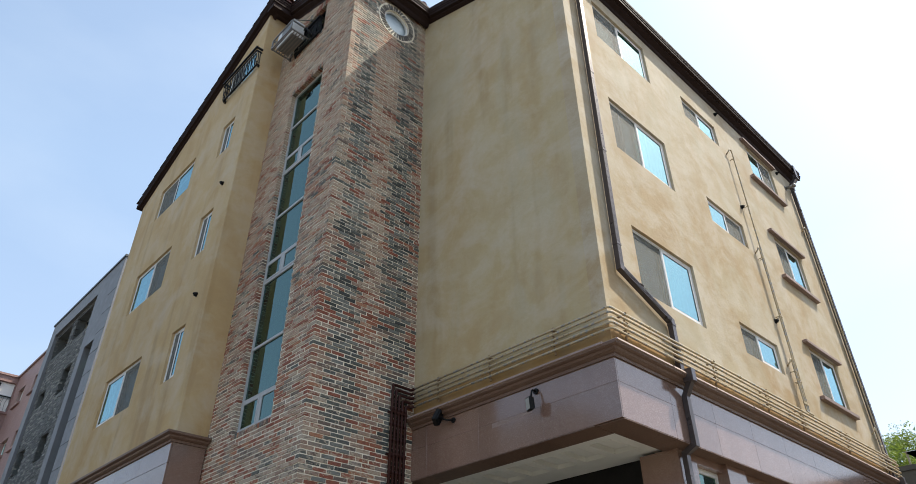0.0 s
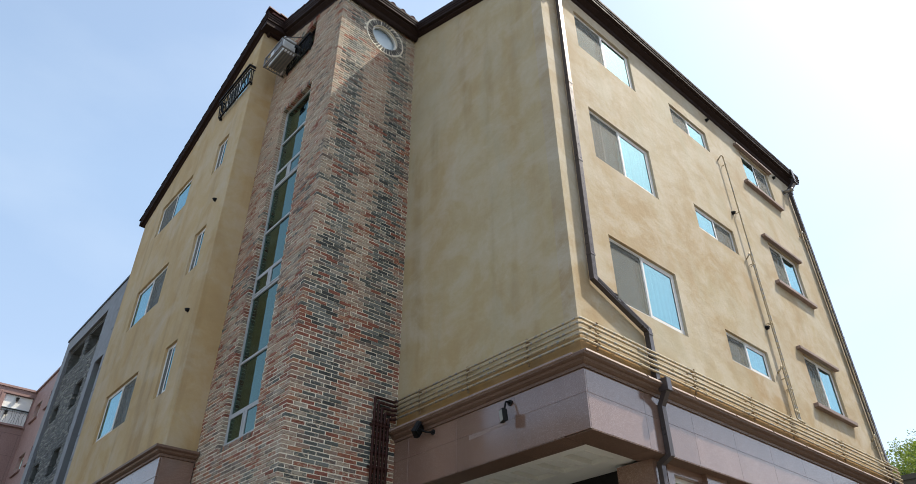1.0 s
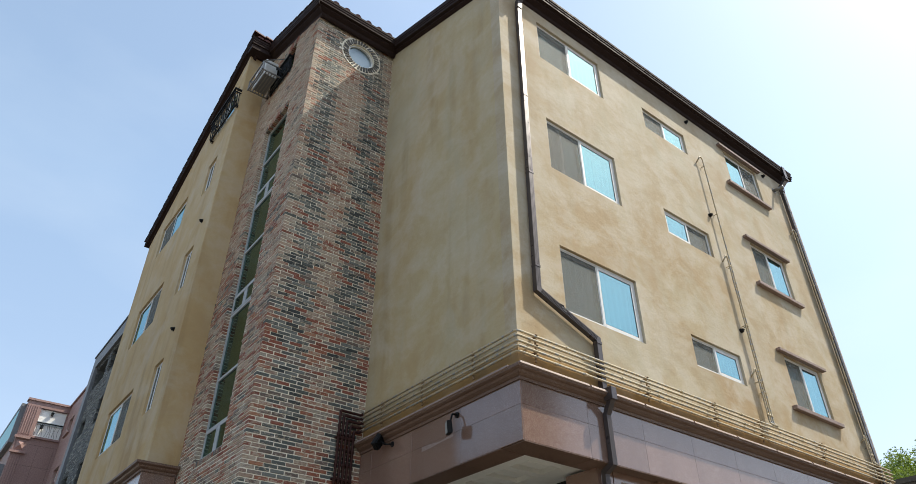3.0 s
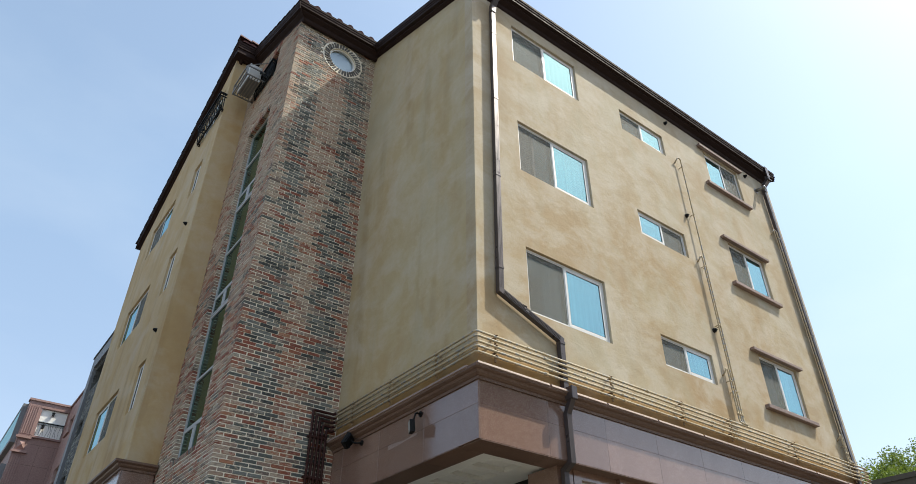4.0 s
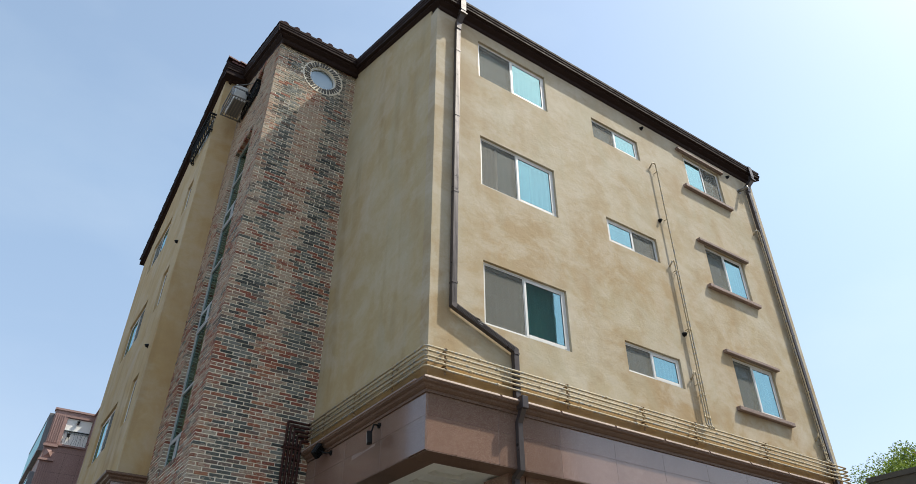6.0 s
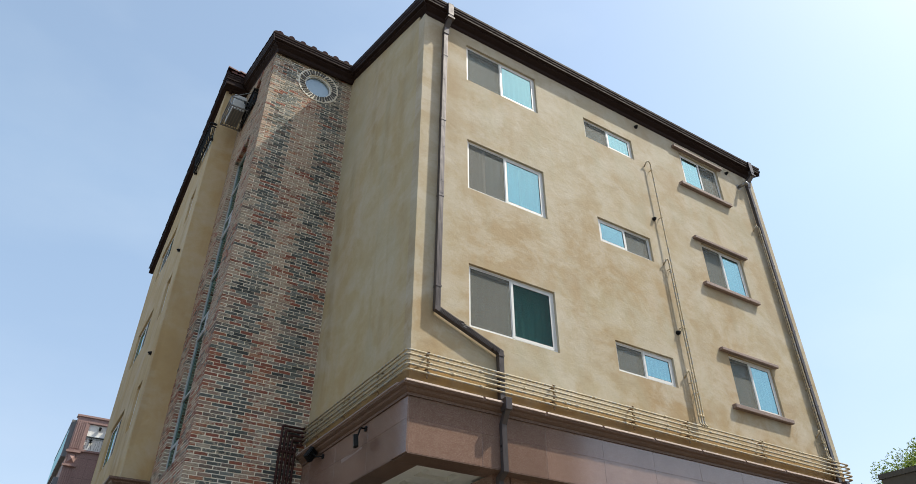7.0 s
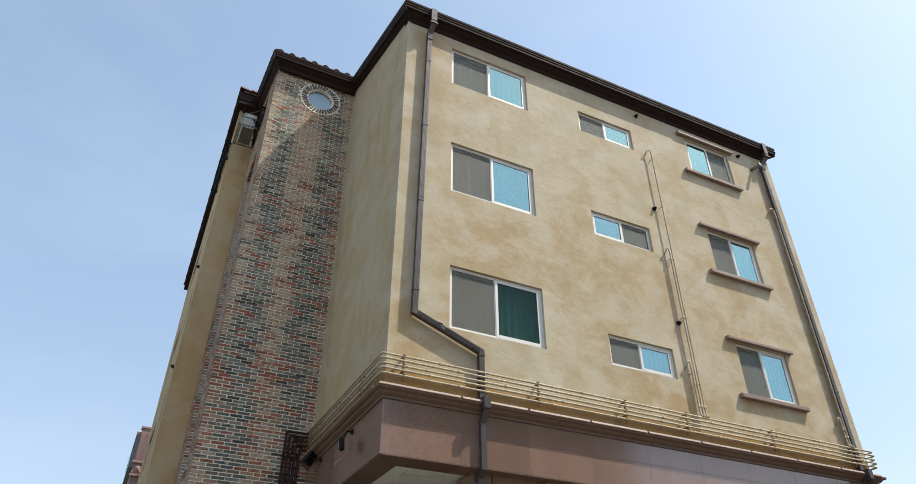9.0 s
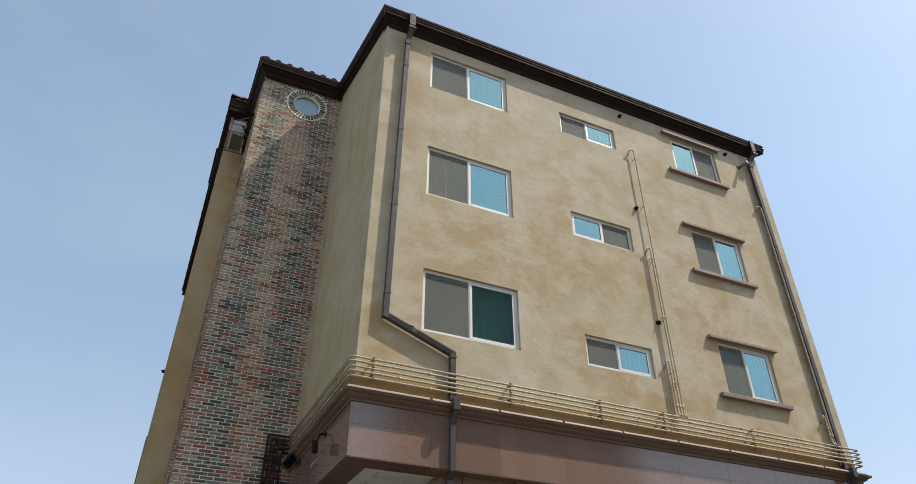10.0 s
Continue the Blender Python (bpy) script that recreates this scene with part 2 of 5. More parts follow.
def glass_material(name, tint, gloss_col, share, rough=0.02):
    """Coated pane: mirrors the sky in its own tint and lets the dark room show through."""
    m, nt, p = nodes_of(name)
    out = nt.nodes["Material Output"]
    nt.nodes.remove(p)
    gl = nt.nodes.new("ShaderNodeBsdfGlossy")
    gl.inputs["Color"].default_value = (*gloss_col, 1)
    gl.inputs["Roughness"].default_value = rough
    wob = noise_at(nt, 1.4, 2, 0.5)
    b = add(nt, "ShaderNodeBump", Strength=0.025, Distance=0.02)
    nt.links.new(wob, b.inputs["Height"])
    nt.links.new(b.outputs[0], gl.inputs["Normal"])
    tr = nt.nodes.new("ShaderNodeBsdfTransparent")
    tr.inputs["Color"].default_value = (*tint, 1)
    mx = nt.nodes.new("ShaderNodeMixShader")
    lw = nt.nodes.new("ShaderNodeLayerWeight")
    lw.inputs["Blend"].default_value = 0.5
    s = math_node(nt, "ADD", math_node(nt, "MULTIPLY", math_node(nt, "POWER", lw.outputs["Facing"], 4.0), 0.8), share + 0.04)
    s.node.use_clamp = True
    nt.links.new(s, mx.inputs[0])
    nt.links.new(tr.outputs[0], mx.inputs[1])
    nt.links.new(gl.outputs[0], mx.inputs[2])
    nt.links.new(mx.outputs[0], out.inputs[0])
    return m


def screen_material():
    """Fine grey insect mesh, half see-through."""
    m, nt, p = nodes_of("insect_mesh")
    out = nt.nodes["Material Output"]
    c = ramp(nt, noise_at(nt, 1.2, 3), [(0.3, (0.165, 0.168, 0.148)), (0.7, (0.20, 0.20, 0.178))])
    nt.links.new(c, p.inputs["Base Color"])
    p.inputs["Roughness"].default_value = 0.8
    tr = nt.nodes.new("ShaderNodeBsdfTransparent")
    mx = nt.nodes.new("ShaderNodeMixShader")
    mx.inputs[0].default_value = 0.55
    nt.links.new(tr.outputs[0], mx.inputs[1])
    nt.links.new(p.outputs[0], mx.inputs[2])
    nt.links.new(mx.outputs[0], out.inputs[0])
    return m


def leaf_material():
    m, nt, p = nodes_of("leaves")
    rnd = nt.nodes.new("ShaderNodeNewGeometry").outputs["Random Per Island"]
    c = ramp(nt, rnd, [(0.0, (0.060, 0.105, 0.018)), (0.5, (0.125, 0.195, 0.032)), (1.0, (0.21, 0.285, 0.055))])
    nt.links.new(c, p.inputs["Base Color"])
    p.inputs["Roughness"].default_value = 0.6
    out = nt.nodes["Material Output"]
    tl = nt.nodes.new("ShaderNodeBsdfTranslucent")
    nt.links.new(mix(nt, 0.5, c, (0.28, 0.36, 0.05)), tl.inputs["Color"])
    mx = nt.nodes.new("ShaderNodeMixShader")
    mx.inputs[0].default_value = 0.35
    nt.links.new(p.outputs[0], mx.inputs[1])
    nt.links.new(tl.outputs[0], mx.inputs[2])
    nt.links.new(mx.outputs[0], out.inputs[0])
    return m


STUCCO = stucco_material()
# Side and west copies: pigment warmed and brightened for the bounced light in shade.
STUCCO_SIDE = stucco_material("shaded_side_stucco", 0.35, (0.55, 0.455, 0.245))
STUCCO_WEST = stucco_material("shaded_west_stucco", 0.5)
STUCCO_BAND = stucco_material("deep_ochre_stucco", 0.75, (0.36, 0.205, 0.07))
BRICK_JOINED = brick_material("reclaimed_brick_joined", True)
BRICK = brick_material("reclaimed_brick", False)
MORTAR = plain_material("lime_mortar", (0.82, 0.755, 0.625), 0.9, wear=0.35, scale=14, relief=0.3)
GRANITE = granite_material("red_granite", (0.225, 0.133, 0.100), (0.135, 0.077, 0.058), (0.34, 0.24, 0.19), 0.13)
GRANITE_TRIM = granite_material("red_granite_moulding", (0.165, 0.100, 0.073), (0.09, 0.054, 0.04), (0.25, 0.175, 0.138), 0.45)
GRANITE_SILL = granite_material("pink_granite_sill", (0.30, 0.215, 0.185), (0.17, 0.12, 0.10), (0.42, 0.33, 0.29), 0.6)
BROWN_METAL = plain_material("brown_gutter_metal", (0.036, 0.0235, 0.0215), 0.6, 0.0, 0.35, 6, spec=0.05)
PIPE_METAL = plain_material("brown_downpipe_metal", (0.10, 0.085, 0.085), 0.33, 0.45, 0.4, 8)
RUST_PIPE = plain_material("dark_red_pipe_paint", (0.047, 0.017, 0.014), 0.55, 0.0, 0.45, 10, spec=0.2)
RUSTY = plain_material("rusty_bracket_steel", (0.29, 0.195, 0.11), 0.75, wear=0.6, scale=20)
TORN = plain_material("torn_bare_metal", (0.55, 0.55, 0.56), 0.3, 0.8, 0.2)
RUBBER = plain_material("black_glazing_gasket", (0.02, 0.02, 0.021), 0.6, wear=0.1, relief=0)
TAN_PIPE = peeling_material()
WHITE_PVC = plain_material("white_pvc", (0.72, 0.72, 0.70), 0.4, wear=0.12, scale=5)
GREY_PVC = plain_material("pale_grey_aluminium", (0.42, 0.44, 0.45), 0.42, wear=0.15, scale=5)
ROOF_TILE = plain_material("red_clay_tile", (0.12, 0.048, 0.042), 0.7, wear=0.5, scale=6, relief=0.3)
SOFFIT_WHITE = plain_material("white_soffit", (0.78, 0.79, 0.75), 0.7, wear=0.15, scale=3)
BLACK_METAL = plain_material("black_metal", (0.011, 0.011, 0.011), 0.6, wear=0.3, spec=0.2)
STEEL = plain_material("stainless_steel", (0.27, 0.26, 0.245), 0.4, 0.6, 0.3)
AC_WHITE = plain_material("ac_casing", (0.66, 0.66, 0.64), 0.45, wear=0.15)
GLASS = glass_material("teal_coated_glass", (0.62, 0.84, 0.82), (0.42, 0.65, 0.69), 0.36)
GLASS_ROUND = glass_material("frosted_round_glass", (0.40, 0.44, 0.45), (0.50, 0.60, 0.64), 0.40, 0.3)
GLASS_GREEN = glass_material("green_stair_glass", (0.24, 0.40, 0.28), (0.44, 0.64, 0.62), 0.15)
LENS_GLASS = plain_material("floodlight_lens", (0.42, 0.43, 0.41), 0.2, wear=0.05)
SCREEN = screen_material()
ROOM = plain_material("dim_room_plaster", (0.30, 0.30, 0.28), 0.9, wear=0.2, scale=2)
CURTAIN = plain_material("pale_curtain", (0.74, 0.75, 0.73), 0.9, wear=0.3, scale=4)
GREY_PANEL = plain_material("grey_facade_panel", (0.185, 0.19, 0.20), 0.6, wear=0.2, scale=3)
SLATE_BRICK = plain_material("slate_ring_brick", (0.13, 0.12, 0.108), 0.85, wear=0.8, scale=7, dark=(0.05, 0.05, 0.05), relief=0.4)
DARK_STONE = plain_material("dark_split_stone", (0.105, 0.11, 0.105), 0.85, wear=0.7, scale=7, dark=(0.04, 0.042, 0.042), relief=0.5)
PINK_STONE = granite_material("brown_pink_stone", (0.34, 0.21, 0.185), (0.23, 0.135, 0.12), (0.43, 0.30, 0.27), 0.6)
WHITE_WALL = plain_material("white_render", (0.85, 0.84, 0.80), 0.8, wear=0.12, scale=2)
PAVING = plain_material("pale_concrete_paving", (0.125, 0.104, 0.076), 0.9, wear=0.4, scale=4, relief=0.3)
CONCRETE = plain_material("concrete", (0.22, 0.20, 0.17), 0.85, wear=0.35, scale=3)
BARK = plain_material("bark", (0.10, 0.075, 0.055), 0.9, wear=0.5, scale=5, relief=0.5)
LEAVES = leaf_material()
SHEET = plain_material("dark_sheet_roof", (0.05, 0.055, 0.06), 0.55, wear=0.3)
CANOPY = plain_material("polycarbonate_canopy", (0.45, 0.5, 0.52), 0.3, wear=0.2)


# ---- mesh helpers ----
def mesh_of(name, bm, mat, smooth=False):
    me = bpy.data.meshes.new(name)
    bm.to_mesh(me)
    bm.free()
    for mt in (mat if isinstance(mat, (list, tuple)) else (mat,)):
        me.materials.append(mt)
    if smooth:
        for p in me.polygons:
            p.use_smooth = True
    return me


def part(name, bm, mat, parent, label="", smooth=False):
    """One mesh object under a thing or a part."""
    ob = new(name, mesh_of(name, bm, mat, smooth))
    ob.parent = parent
    if label:
        ob["label"] = label
    return ob


def thing(name, at, label, category, group="", kind=""):
    ob = new(name)
    ob.location = at
    return tagged(ob, label, category, group, kind)


def box(bm, x0, x1, y0, y1, z0, z1, bevel=0.0):
    vs = [bm.verts.new((x, y, z)) for x in (x0, x1) for y in (y0, y1) for z in (z0, z1)]
    fs = [bm.faces.new([vs[i] for i in f]) for f in ((0, 1, 3, 2), (4, 6, 7, 5), (0, 4, 5, 1), (2, 3, 7, 6), (0, 2, 6, 4), (1, 5, 7, 3))]
    if bevel:
        es = list({e for f in fs for e in f.edges})
        bmesh.ops.bevel(bm, geom=es, offset=bevel, segments=1, affect="EDGES")
    return fs


def boxes(*dims, bevel=0.0):
    bm = bmesh.new()
    for d in dims:
        box(bm, *d, bevel=bevel)
    return bm


def sweep(bm, path, profile, closed=False, caps=True):
    """Sweeps a profile [(out, up)] along a level path of points; out is to the right of the way."""
    pts = [Vector(p) for p in path]
    rings = []
    for i, p in enumerate(pts):
        before = (p - pts[i - 1]) if i or closed else (pts[1] - p)
        after = (pts[(i + 1) % len(pts)] - p) if i < len(pts) - 1 or closed else before
        n1 = Vector((before.y, -before.x, 0)).normalized()
        n2 = Vector((after.y, -after.x, 0)).normalized()
        n = (n1 + n2)
        n = n * (2 / n.length_squared)
        rings.append([bm.verts.new(p + n * o + Vector((0, 0, u))) for o, u in profile])
    k = len(profile)
    for i in range(len(rings) - (0 if closed else 1)):
        a, b = rings[i], rings[(i + 1) % len(rings)]
        for j in range(k):
            bm.faces.new((a[j], b[j], b[(j + 1) % k], a[(j + 1) % k]))
    if caps and not closed:
        bm.faces.new(rings[0][::-1])
        bm.faces.new(rings[-1])
    bmesh.ops.recalc_face_normals(bm, faces=bm.faces[:])


def tube(bm, path, radius, sides=8, square=None):
    """A pipe along points, mitred at the bends; square=(a, b): half sizes of a rectangular one."""
    pts = [Vector(p) for p in path]
    ways = [(b - a).normalized() for a, b in zip(pts, pts[1:])]
    up = Vector((0, 0, 1)) if abs(ways[0].z) < 0.9 else Vector((0, 1, 0))
    side = ways[0].cross(up).normalized()
    rings = []
    for i, p in enumerate(pts):
        d1, d2 = ways[max(0, i - 1)], ways[min(i, len(ways) - 1)]
        if i and i < len(pts):
            rot = ways[max(0, i - 2)].rotation_difference(d1) if i > 1 else None
            if rot:
                side = rot @ side
        t = (d1 + d2).normalized()
        s = side
        u = s.cross(d1).normalized()
        ring = []
        for q in range(4 if square else sides):
            if square:
                ca, cb = ((-1, -1), (1, -1), (1, 1), (-1, 1))[q]
                off = s * ca * square[0] + u * cb * square[1]
            else:
                an = 2 * math.pi * q / sides
                off = (s * math.cos(an) + u * math.sin(an)) * radius
            off = off - d1 * (off.dot(t) / d1.dot(t))
            ring.append(bm.verts.new(p + off))
        rings.append(ring)
    k = len(rings[0])
    for a, b in zip(rings, rings[1:]):
        for j in range(k):
            bm.faces.new((a[j], a[(j + 1) % k], b[(j + 1) % k], b[j]))
    bm.faces.new(rings[0][::-1])
    bm.faces.new(rings[-1])
    bmesh.ops.recalc_face_normals(bm, faces=bm.faces[:])


def round_path(pts, r, n=4):
    """Rounds the bends of a path."""
    pts = [Vector(p) for p in pts]
    out = [pts[0]]
    for a, b, c in zip(pts, pts[1:], pts[2:]):
        u, v = (a - b).normalized(), (c - b).normalized()
        d = min(r, (a - b).length * 0.45, (c - b).length * 0.45)
        p, q = b + u * d, b + v * d
        for i in range(n + 1):
            s = i / n
            out.append(p * (1 - s) ** 2 + b * 2 * s * (1 - s) + q * s ** 2)
    return out + [pts[-1]]


def facade(bm, place, u0, u1, z0, top, holes, depth):
    """A wall in the plane of place(u, w, z) (w goes inwards) with openings [(u0, u1, z0, z1)] through it; top is a height or a function of u."""
    roof = top if callable(top) else (lambda u: top)
    us = sorted({u0, u1, *[h[0] for h in holes], *[h[1] for h in holes]})
    peaks = [7.0] if callable(top) and min(u0, u1) < 7.0 < max(u0, u1) else []
    us = sorted(set(us) | set(peaks))
    cache = {}

    def v(u, w, z):
        key = (round(u, 4), round(w, 4), round(z, 4))
        if key not in cache:
            cache[key] = bm.verts.new(place(u, w, z))
        return cache[key]
    for w in (0.0, depth):
        for a, b in zip(us, us[1:]):
            mid = (a + b) / 2
            mine = sorted((h for h in holes if h[0] < mid < h[1]), key=lambda h: h[2])
            z = z0
            for h in mine:
                bm.faces.new((v(a, w, z), v(b, w, z), v(b, w, h[2]), v(a, w, h[2])))
                z = h[3]
            bm.faces.new((v(a, w, z), v(b, w, z), v(b, w, roof(b)), v(a, w, roof(a))))
    for a, b, c, d in holes:
        for p, q in (((a, c), (b, c)), ((b, c), (b, d)), ((b, d), (a, d)), ((a, d), (a, c))):
            bm.faces.new([bm.verts.new(place(u, w, z)) for (u, z), w in ((p, 0.0), (q, 0.0), (q, depth), (p, depth))])
    for p, q in zip(us, us[1:]):
        bm.faces.new([bm.verts.new(place(*c)) for c in ((p, 0, roof(p)), (q, 0, roof(q)), (q, depth, roof(q)), (p, depth, roof(p)))])
        bm.faces.new([bm.verts.new(place(*c)) for c in ((p, 0, z0), (q, 0, z0), (q, depth, z0), (p, depth, z0))])
    for u in (us[0], us[-1]):
        bm.faces.new([bm.verts.new(place(*c)) for c in ((u, 0, z0), (u, 0, roof(u)), (u, depth, roof(u)), (u, depth, z0))])
    bmesh.ops.remove_doubles(bm, verts=bm.verts[:], dist=0.0005)
    bmesh.ops.recalc_face_normals(bm, faces=bm.faces[:])


# ---- the apartment building ----
AX0, AX1 = -0.13, 10.71          # street front, along x at y = 0
TX, TY = -2.265, 4.13           # brick stair tower: its west and south faces
LX, LY0, LY1 = -2.85, 7.387, 13.96   # west block
ROWS_Z = [(6.77, 7.89), (9.72, 10.84), (12.70, 13.70)]


def roof_z(y):
    """Height of the roof's top side at y."""
    for (a, za), (b, zb) in (((-0.26, 14.46), (3.78, 15.99)), ((3.78, 15.99), (7.0, 17.3)), ((7.0, 17.3), (14.23, 14.08))):
        if y <= b:
            return za + (zb - za) * (y - a) / (b - a)
    return 14.08


building = thing("apartment_building", (0, 0, 0), "ochre stucco apartment building with granite base and brick stair tower", "building")

HOLES_A, HOLES_L = [], []
for z0, z1 in ROWS_Z:
    HOLES_A += [(0.945, 2.86, z0 - 0.07, z1 + 0.06), (4.275, 5.84, z0 - 0.07, z0 + 0.57), (7.66, 9.13, z0 - 0.075, z1 + (0.06 if z0 > 12 else 0))]
    HOLES_L += [(10.36, 12.48, z0 - 0.06, z1), (8.20, 8.82, z0 - 0.03, z1)]
HOLES_L.append((7.72, 9.22, 14.95, 15.95))

bm = bmesh.new()
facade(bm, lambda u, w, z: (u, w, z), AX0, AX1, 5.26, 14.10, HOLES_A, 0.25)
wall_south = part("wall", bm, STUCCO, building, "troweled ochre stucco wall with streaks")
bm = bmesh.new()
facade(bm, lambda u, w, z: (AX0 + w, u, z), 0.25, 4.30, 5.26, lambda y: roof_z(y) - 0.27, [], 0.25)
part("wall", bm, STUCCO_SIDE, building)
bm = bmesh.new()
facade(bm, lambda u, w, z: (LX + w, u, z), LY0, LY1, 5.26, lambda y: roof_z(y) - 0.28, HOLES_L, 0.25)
part("wall", bm, STUCCO_WEST, building, "ochre stucco wall, coloured warmer for its shade, with grey rain streaks")
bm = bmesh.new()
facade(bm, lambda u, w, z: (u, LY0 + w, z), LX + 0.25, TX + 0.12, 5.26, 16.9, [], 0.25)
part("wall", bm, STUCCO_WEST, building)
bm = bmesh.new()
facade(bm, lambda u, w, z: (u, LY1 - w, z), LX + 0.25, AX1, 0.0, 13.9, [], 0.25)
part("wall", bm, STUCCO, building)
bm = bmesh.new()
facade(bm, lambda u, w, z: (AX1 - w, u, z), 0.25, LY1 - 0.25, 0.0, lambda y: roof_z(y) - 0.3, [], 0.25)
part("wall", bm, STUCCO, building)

bm = bmesh.new()
sweep(bm, [(AX0, 4.12, 5.46), (AX0, 0.0, 5.46), (AX1, 0.0, 5.46)], [(-0.01, 0.0), (0.004, 0.0), (0.004, 0.30), (-0.01, 0.305)])
part("stucco_band", bm, STUCCO_BAND, building, "strip of deeper ochre stucco under the pipes")

# floors and inner walls behind the windows
for z in (5.30, 8.75, 11.70, 14.60):
    bm = boxes((0.15, 10.4, 0.3, 13.6, z, z + 0.2), (-2.55, 0.15, 7.7, 13.6, z, z + 0.2))
    part("floor_slab", bm, ROOM, building)
bm = boxes((0.15, 10.4, 2.6, 2.7, 5.5, 14.6), (3.55, 3.65, 0.3, 2.6, 5.5, 14.6), (6.65, 6.75, 0.3, 2.6, 5.5, 14.6),
           (-0.8, -0.7, 7.7, 13.6, 5.5, 16.2), (-2.55, -0.8, 9.6, 9.7, 5.5, 15.4))
part("partition", bm, ROOM, building)

# roof: slab, clay tiles, gutters
bm = bmesh.new()
for x0, x1, ys in ((-2.98, -2.5, (7.02, 14.2)), (-2.5, -0.32, (3.80, 7.0, 14.2)), (-0.32, 10.84, (-0.24, 3.78, 7.0, 14.2))):
    for a, b in zip(ys, ys[1:]):
        za, zb = roof_z(a), roof_z(b)
        vs = [bm.verts.new(c) for c in ((x0, a, za - 0.02), (x1, a, za - 0.02), (x1, b, zb - 0.02), (x0, b, zb - 0.02),
                                        (x0, a, za - 0.14), (x1, a, za - 0.14), (x1, b, zb - 0.14), (x0, b, zb - 0.14))]
        for f in ((0, 1, 2, 3), (7, 6, 5, 4), (0, 4, 5, 1), (1, 5, 6, 2), (2, 6, 7, 3), (3, 7, 4, 0)):
            bm.faces.new([vs[i] for i in f])
roof = part("roof", bm, BROWN_METAL, building, "dark brown boarded soffit")


def barrel(bm, p, q, r0, r1, n=6):
    """One half-round tile from p down to q, its radius from r0 to r1."""
    p, q = Vector(p), Vector(q)
    d = (q - p).normalized()
    s = d.cross(Vector((0, 0, 1))).normalized()
    u = s.cross(d)
    rings = [[bm.verts.new(c + (s * math.cos(math.pi * i / n) + u * math.sin(math.pi * i / n)) * r) for i in range(n + 1)] for c, r in ((p, r0), (q, r1))]
    for i in range(n):
        bm.faces.new((rings[0][i], rings[1][i], rings[1][i + 1], rings[0][i + 1]))
    bm.faces.new(rings[1][::-1])


bm = bmesh.new()
for x0, x1, low in ((-2.98, -2.5, 99), (-2.5, -0.32, 3.80), (-0.32, 10.84, -0.14)):
    n = max(1, round((x1 - x0) / 0.30))
    for i in range(n):
        x = x0 + (i + 0.5) * (x1 - x0) / n
        for low_y, way in ((low, 1), (14.27, -1)):
            if low_y == 99:
                continue
            y = low_y
            while (y - 7.0) * way < -0.2:
                e = y + way * 0.36
                barrel(bm, (x, e, roof_z(e) - 0.055), (x, y, roof_z(y) - 0.03), 0.075, 0.095)
                y += way * 0.34
tiles = part("roof_tiles", bm, ROOF_TILE, roof, "weathered red-brown barrel clay tiles")
tiles["kind"] = "stuff"
for x, y0, y1 in ((-2.92, 14.2, 7.05), (-2.42, 3.85, 6.9), (-0.20, -0.1, 3.7)):
    n = round(abs(y1 - y0) / 0.34)
    for i in range(n):
        a, b = y0 + (y1 - y0) * i / n, y0 + (y1 - y0) * (i + 1.08) / n
        bm = bmesh.new()
        up = 0.05 if x < -2.6 else -0.03
        barrel(bm, (x, b, roof_z(b) + up - 0.03), (x, a, roof_z(a) + up - 0.01), 0.095, 0.105)
        part("verge_tile", bm, ROOF_TILE, roof)
for i in range(40):
    x = -3.02 + i * 0.345
    bm = bmesh.new()
    barrel(bm, (x + 0.37, 7.05, roof_z(7.0) + 0.02), (x, 7.05, roof_z(7.0) + 0.05), 0.11, 0.13)
    part("ridge_tile", bm, ROOF_TILE, roof)
for y, nn in ((7.06, 2),):
    for i in range(nn):
        bm = bmesh.new()
        barrel(bm, (-2.80 + i * 0.2, 7.4, 17.2), (-2.80 + i * 0.2, 6.98, 17.24), 0.085, 0.10)
        part("ridge_tile", bm, ROOF_TILE, roof)

GUTTER = [(-0.05, -0.39), (0.0, -0.39), (0.03, -0.36), (0.05, -0.30), (0.155, -0.245), (0.16, -0.205), (0.232, -0.195), (0.235, -0.125),
          (0.248, -0.115), (0.248, -0.07), (0.262, -0.055), (0.265, 0.0), (0.20, 0.02), (-0.05, -0.03)]


def edge_run(name, a, b, ca, cb, label=""):
    """A length of stepped eaves moulding from a to b; ca, cb: 1 mitres outwards, -1 inwards, 0 cut square."""
    bm = bmesh.new()
    a, b = Vector(a), Vector(b)
    d = Vector((b.x - a.x, b.y - a.y, 0)).normalized()
    n = Vector((d.y, -d.x, 0))
    rise = (b.z - a.z) / Vector((b.x - a.x, b.y - a.y)).length
    rings = []
    for p, c, s in ((a, ca, -1), (b, cb, 1)):
        rings.append([])
        for o, u in GUTTER:
            shift = d * (s * c * o)
            q = p + n * o + shift
            rings[-1].append(bm.verts.new((q.x, q.y, q.z + u + rise * (s * c * o))))
    k = len(GUTTER)
    for j in range(k):
        bm.faces.new((rings[0][j], rings[1][j], rings[1][(j + 1) % k], rings[0][(j + 1) % k]))
    bm.faces.new(rings[0][::-1])
    bm.faces.new(rings[1])
    bmesh.ops.recalc_face_normals(bm, faces=bm.faces[:])
    part(name, bm, BROWN_METAL, roof, label)


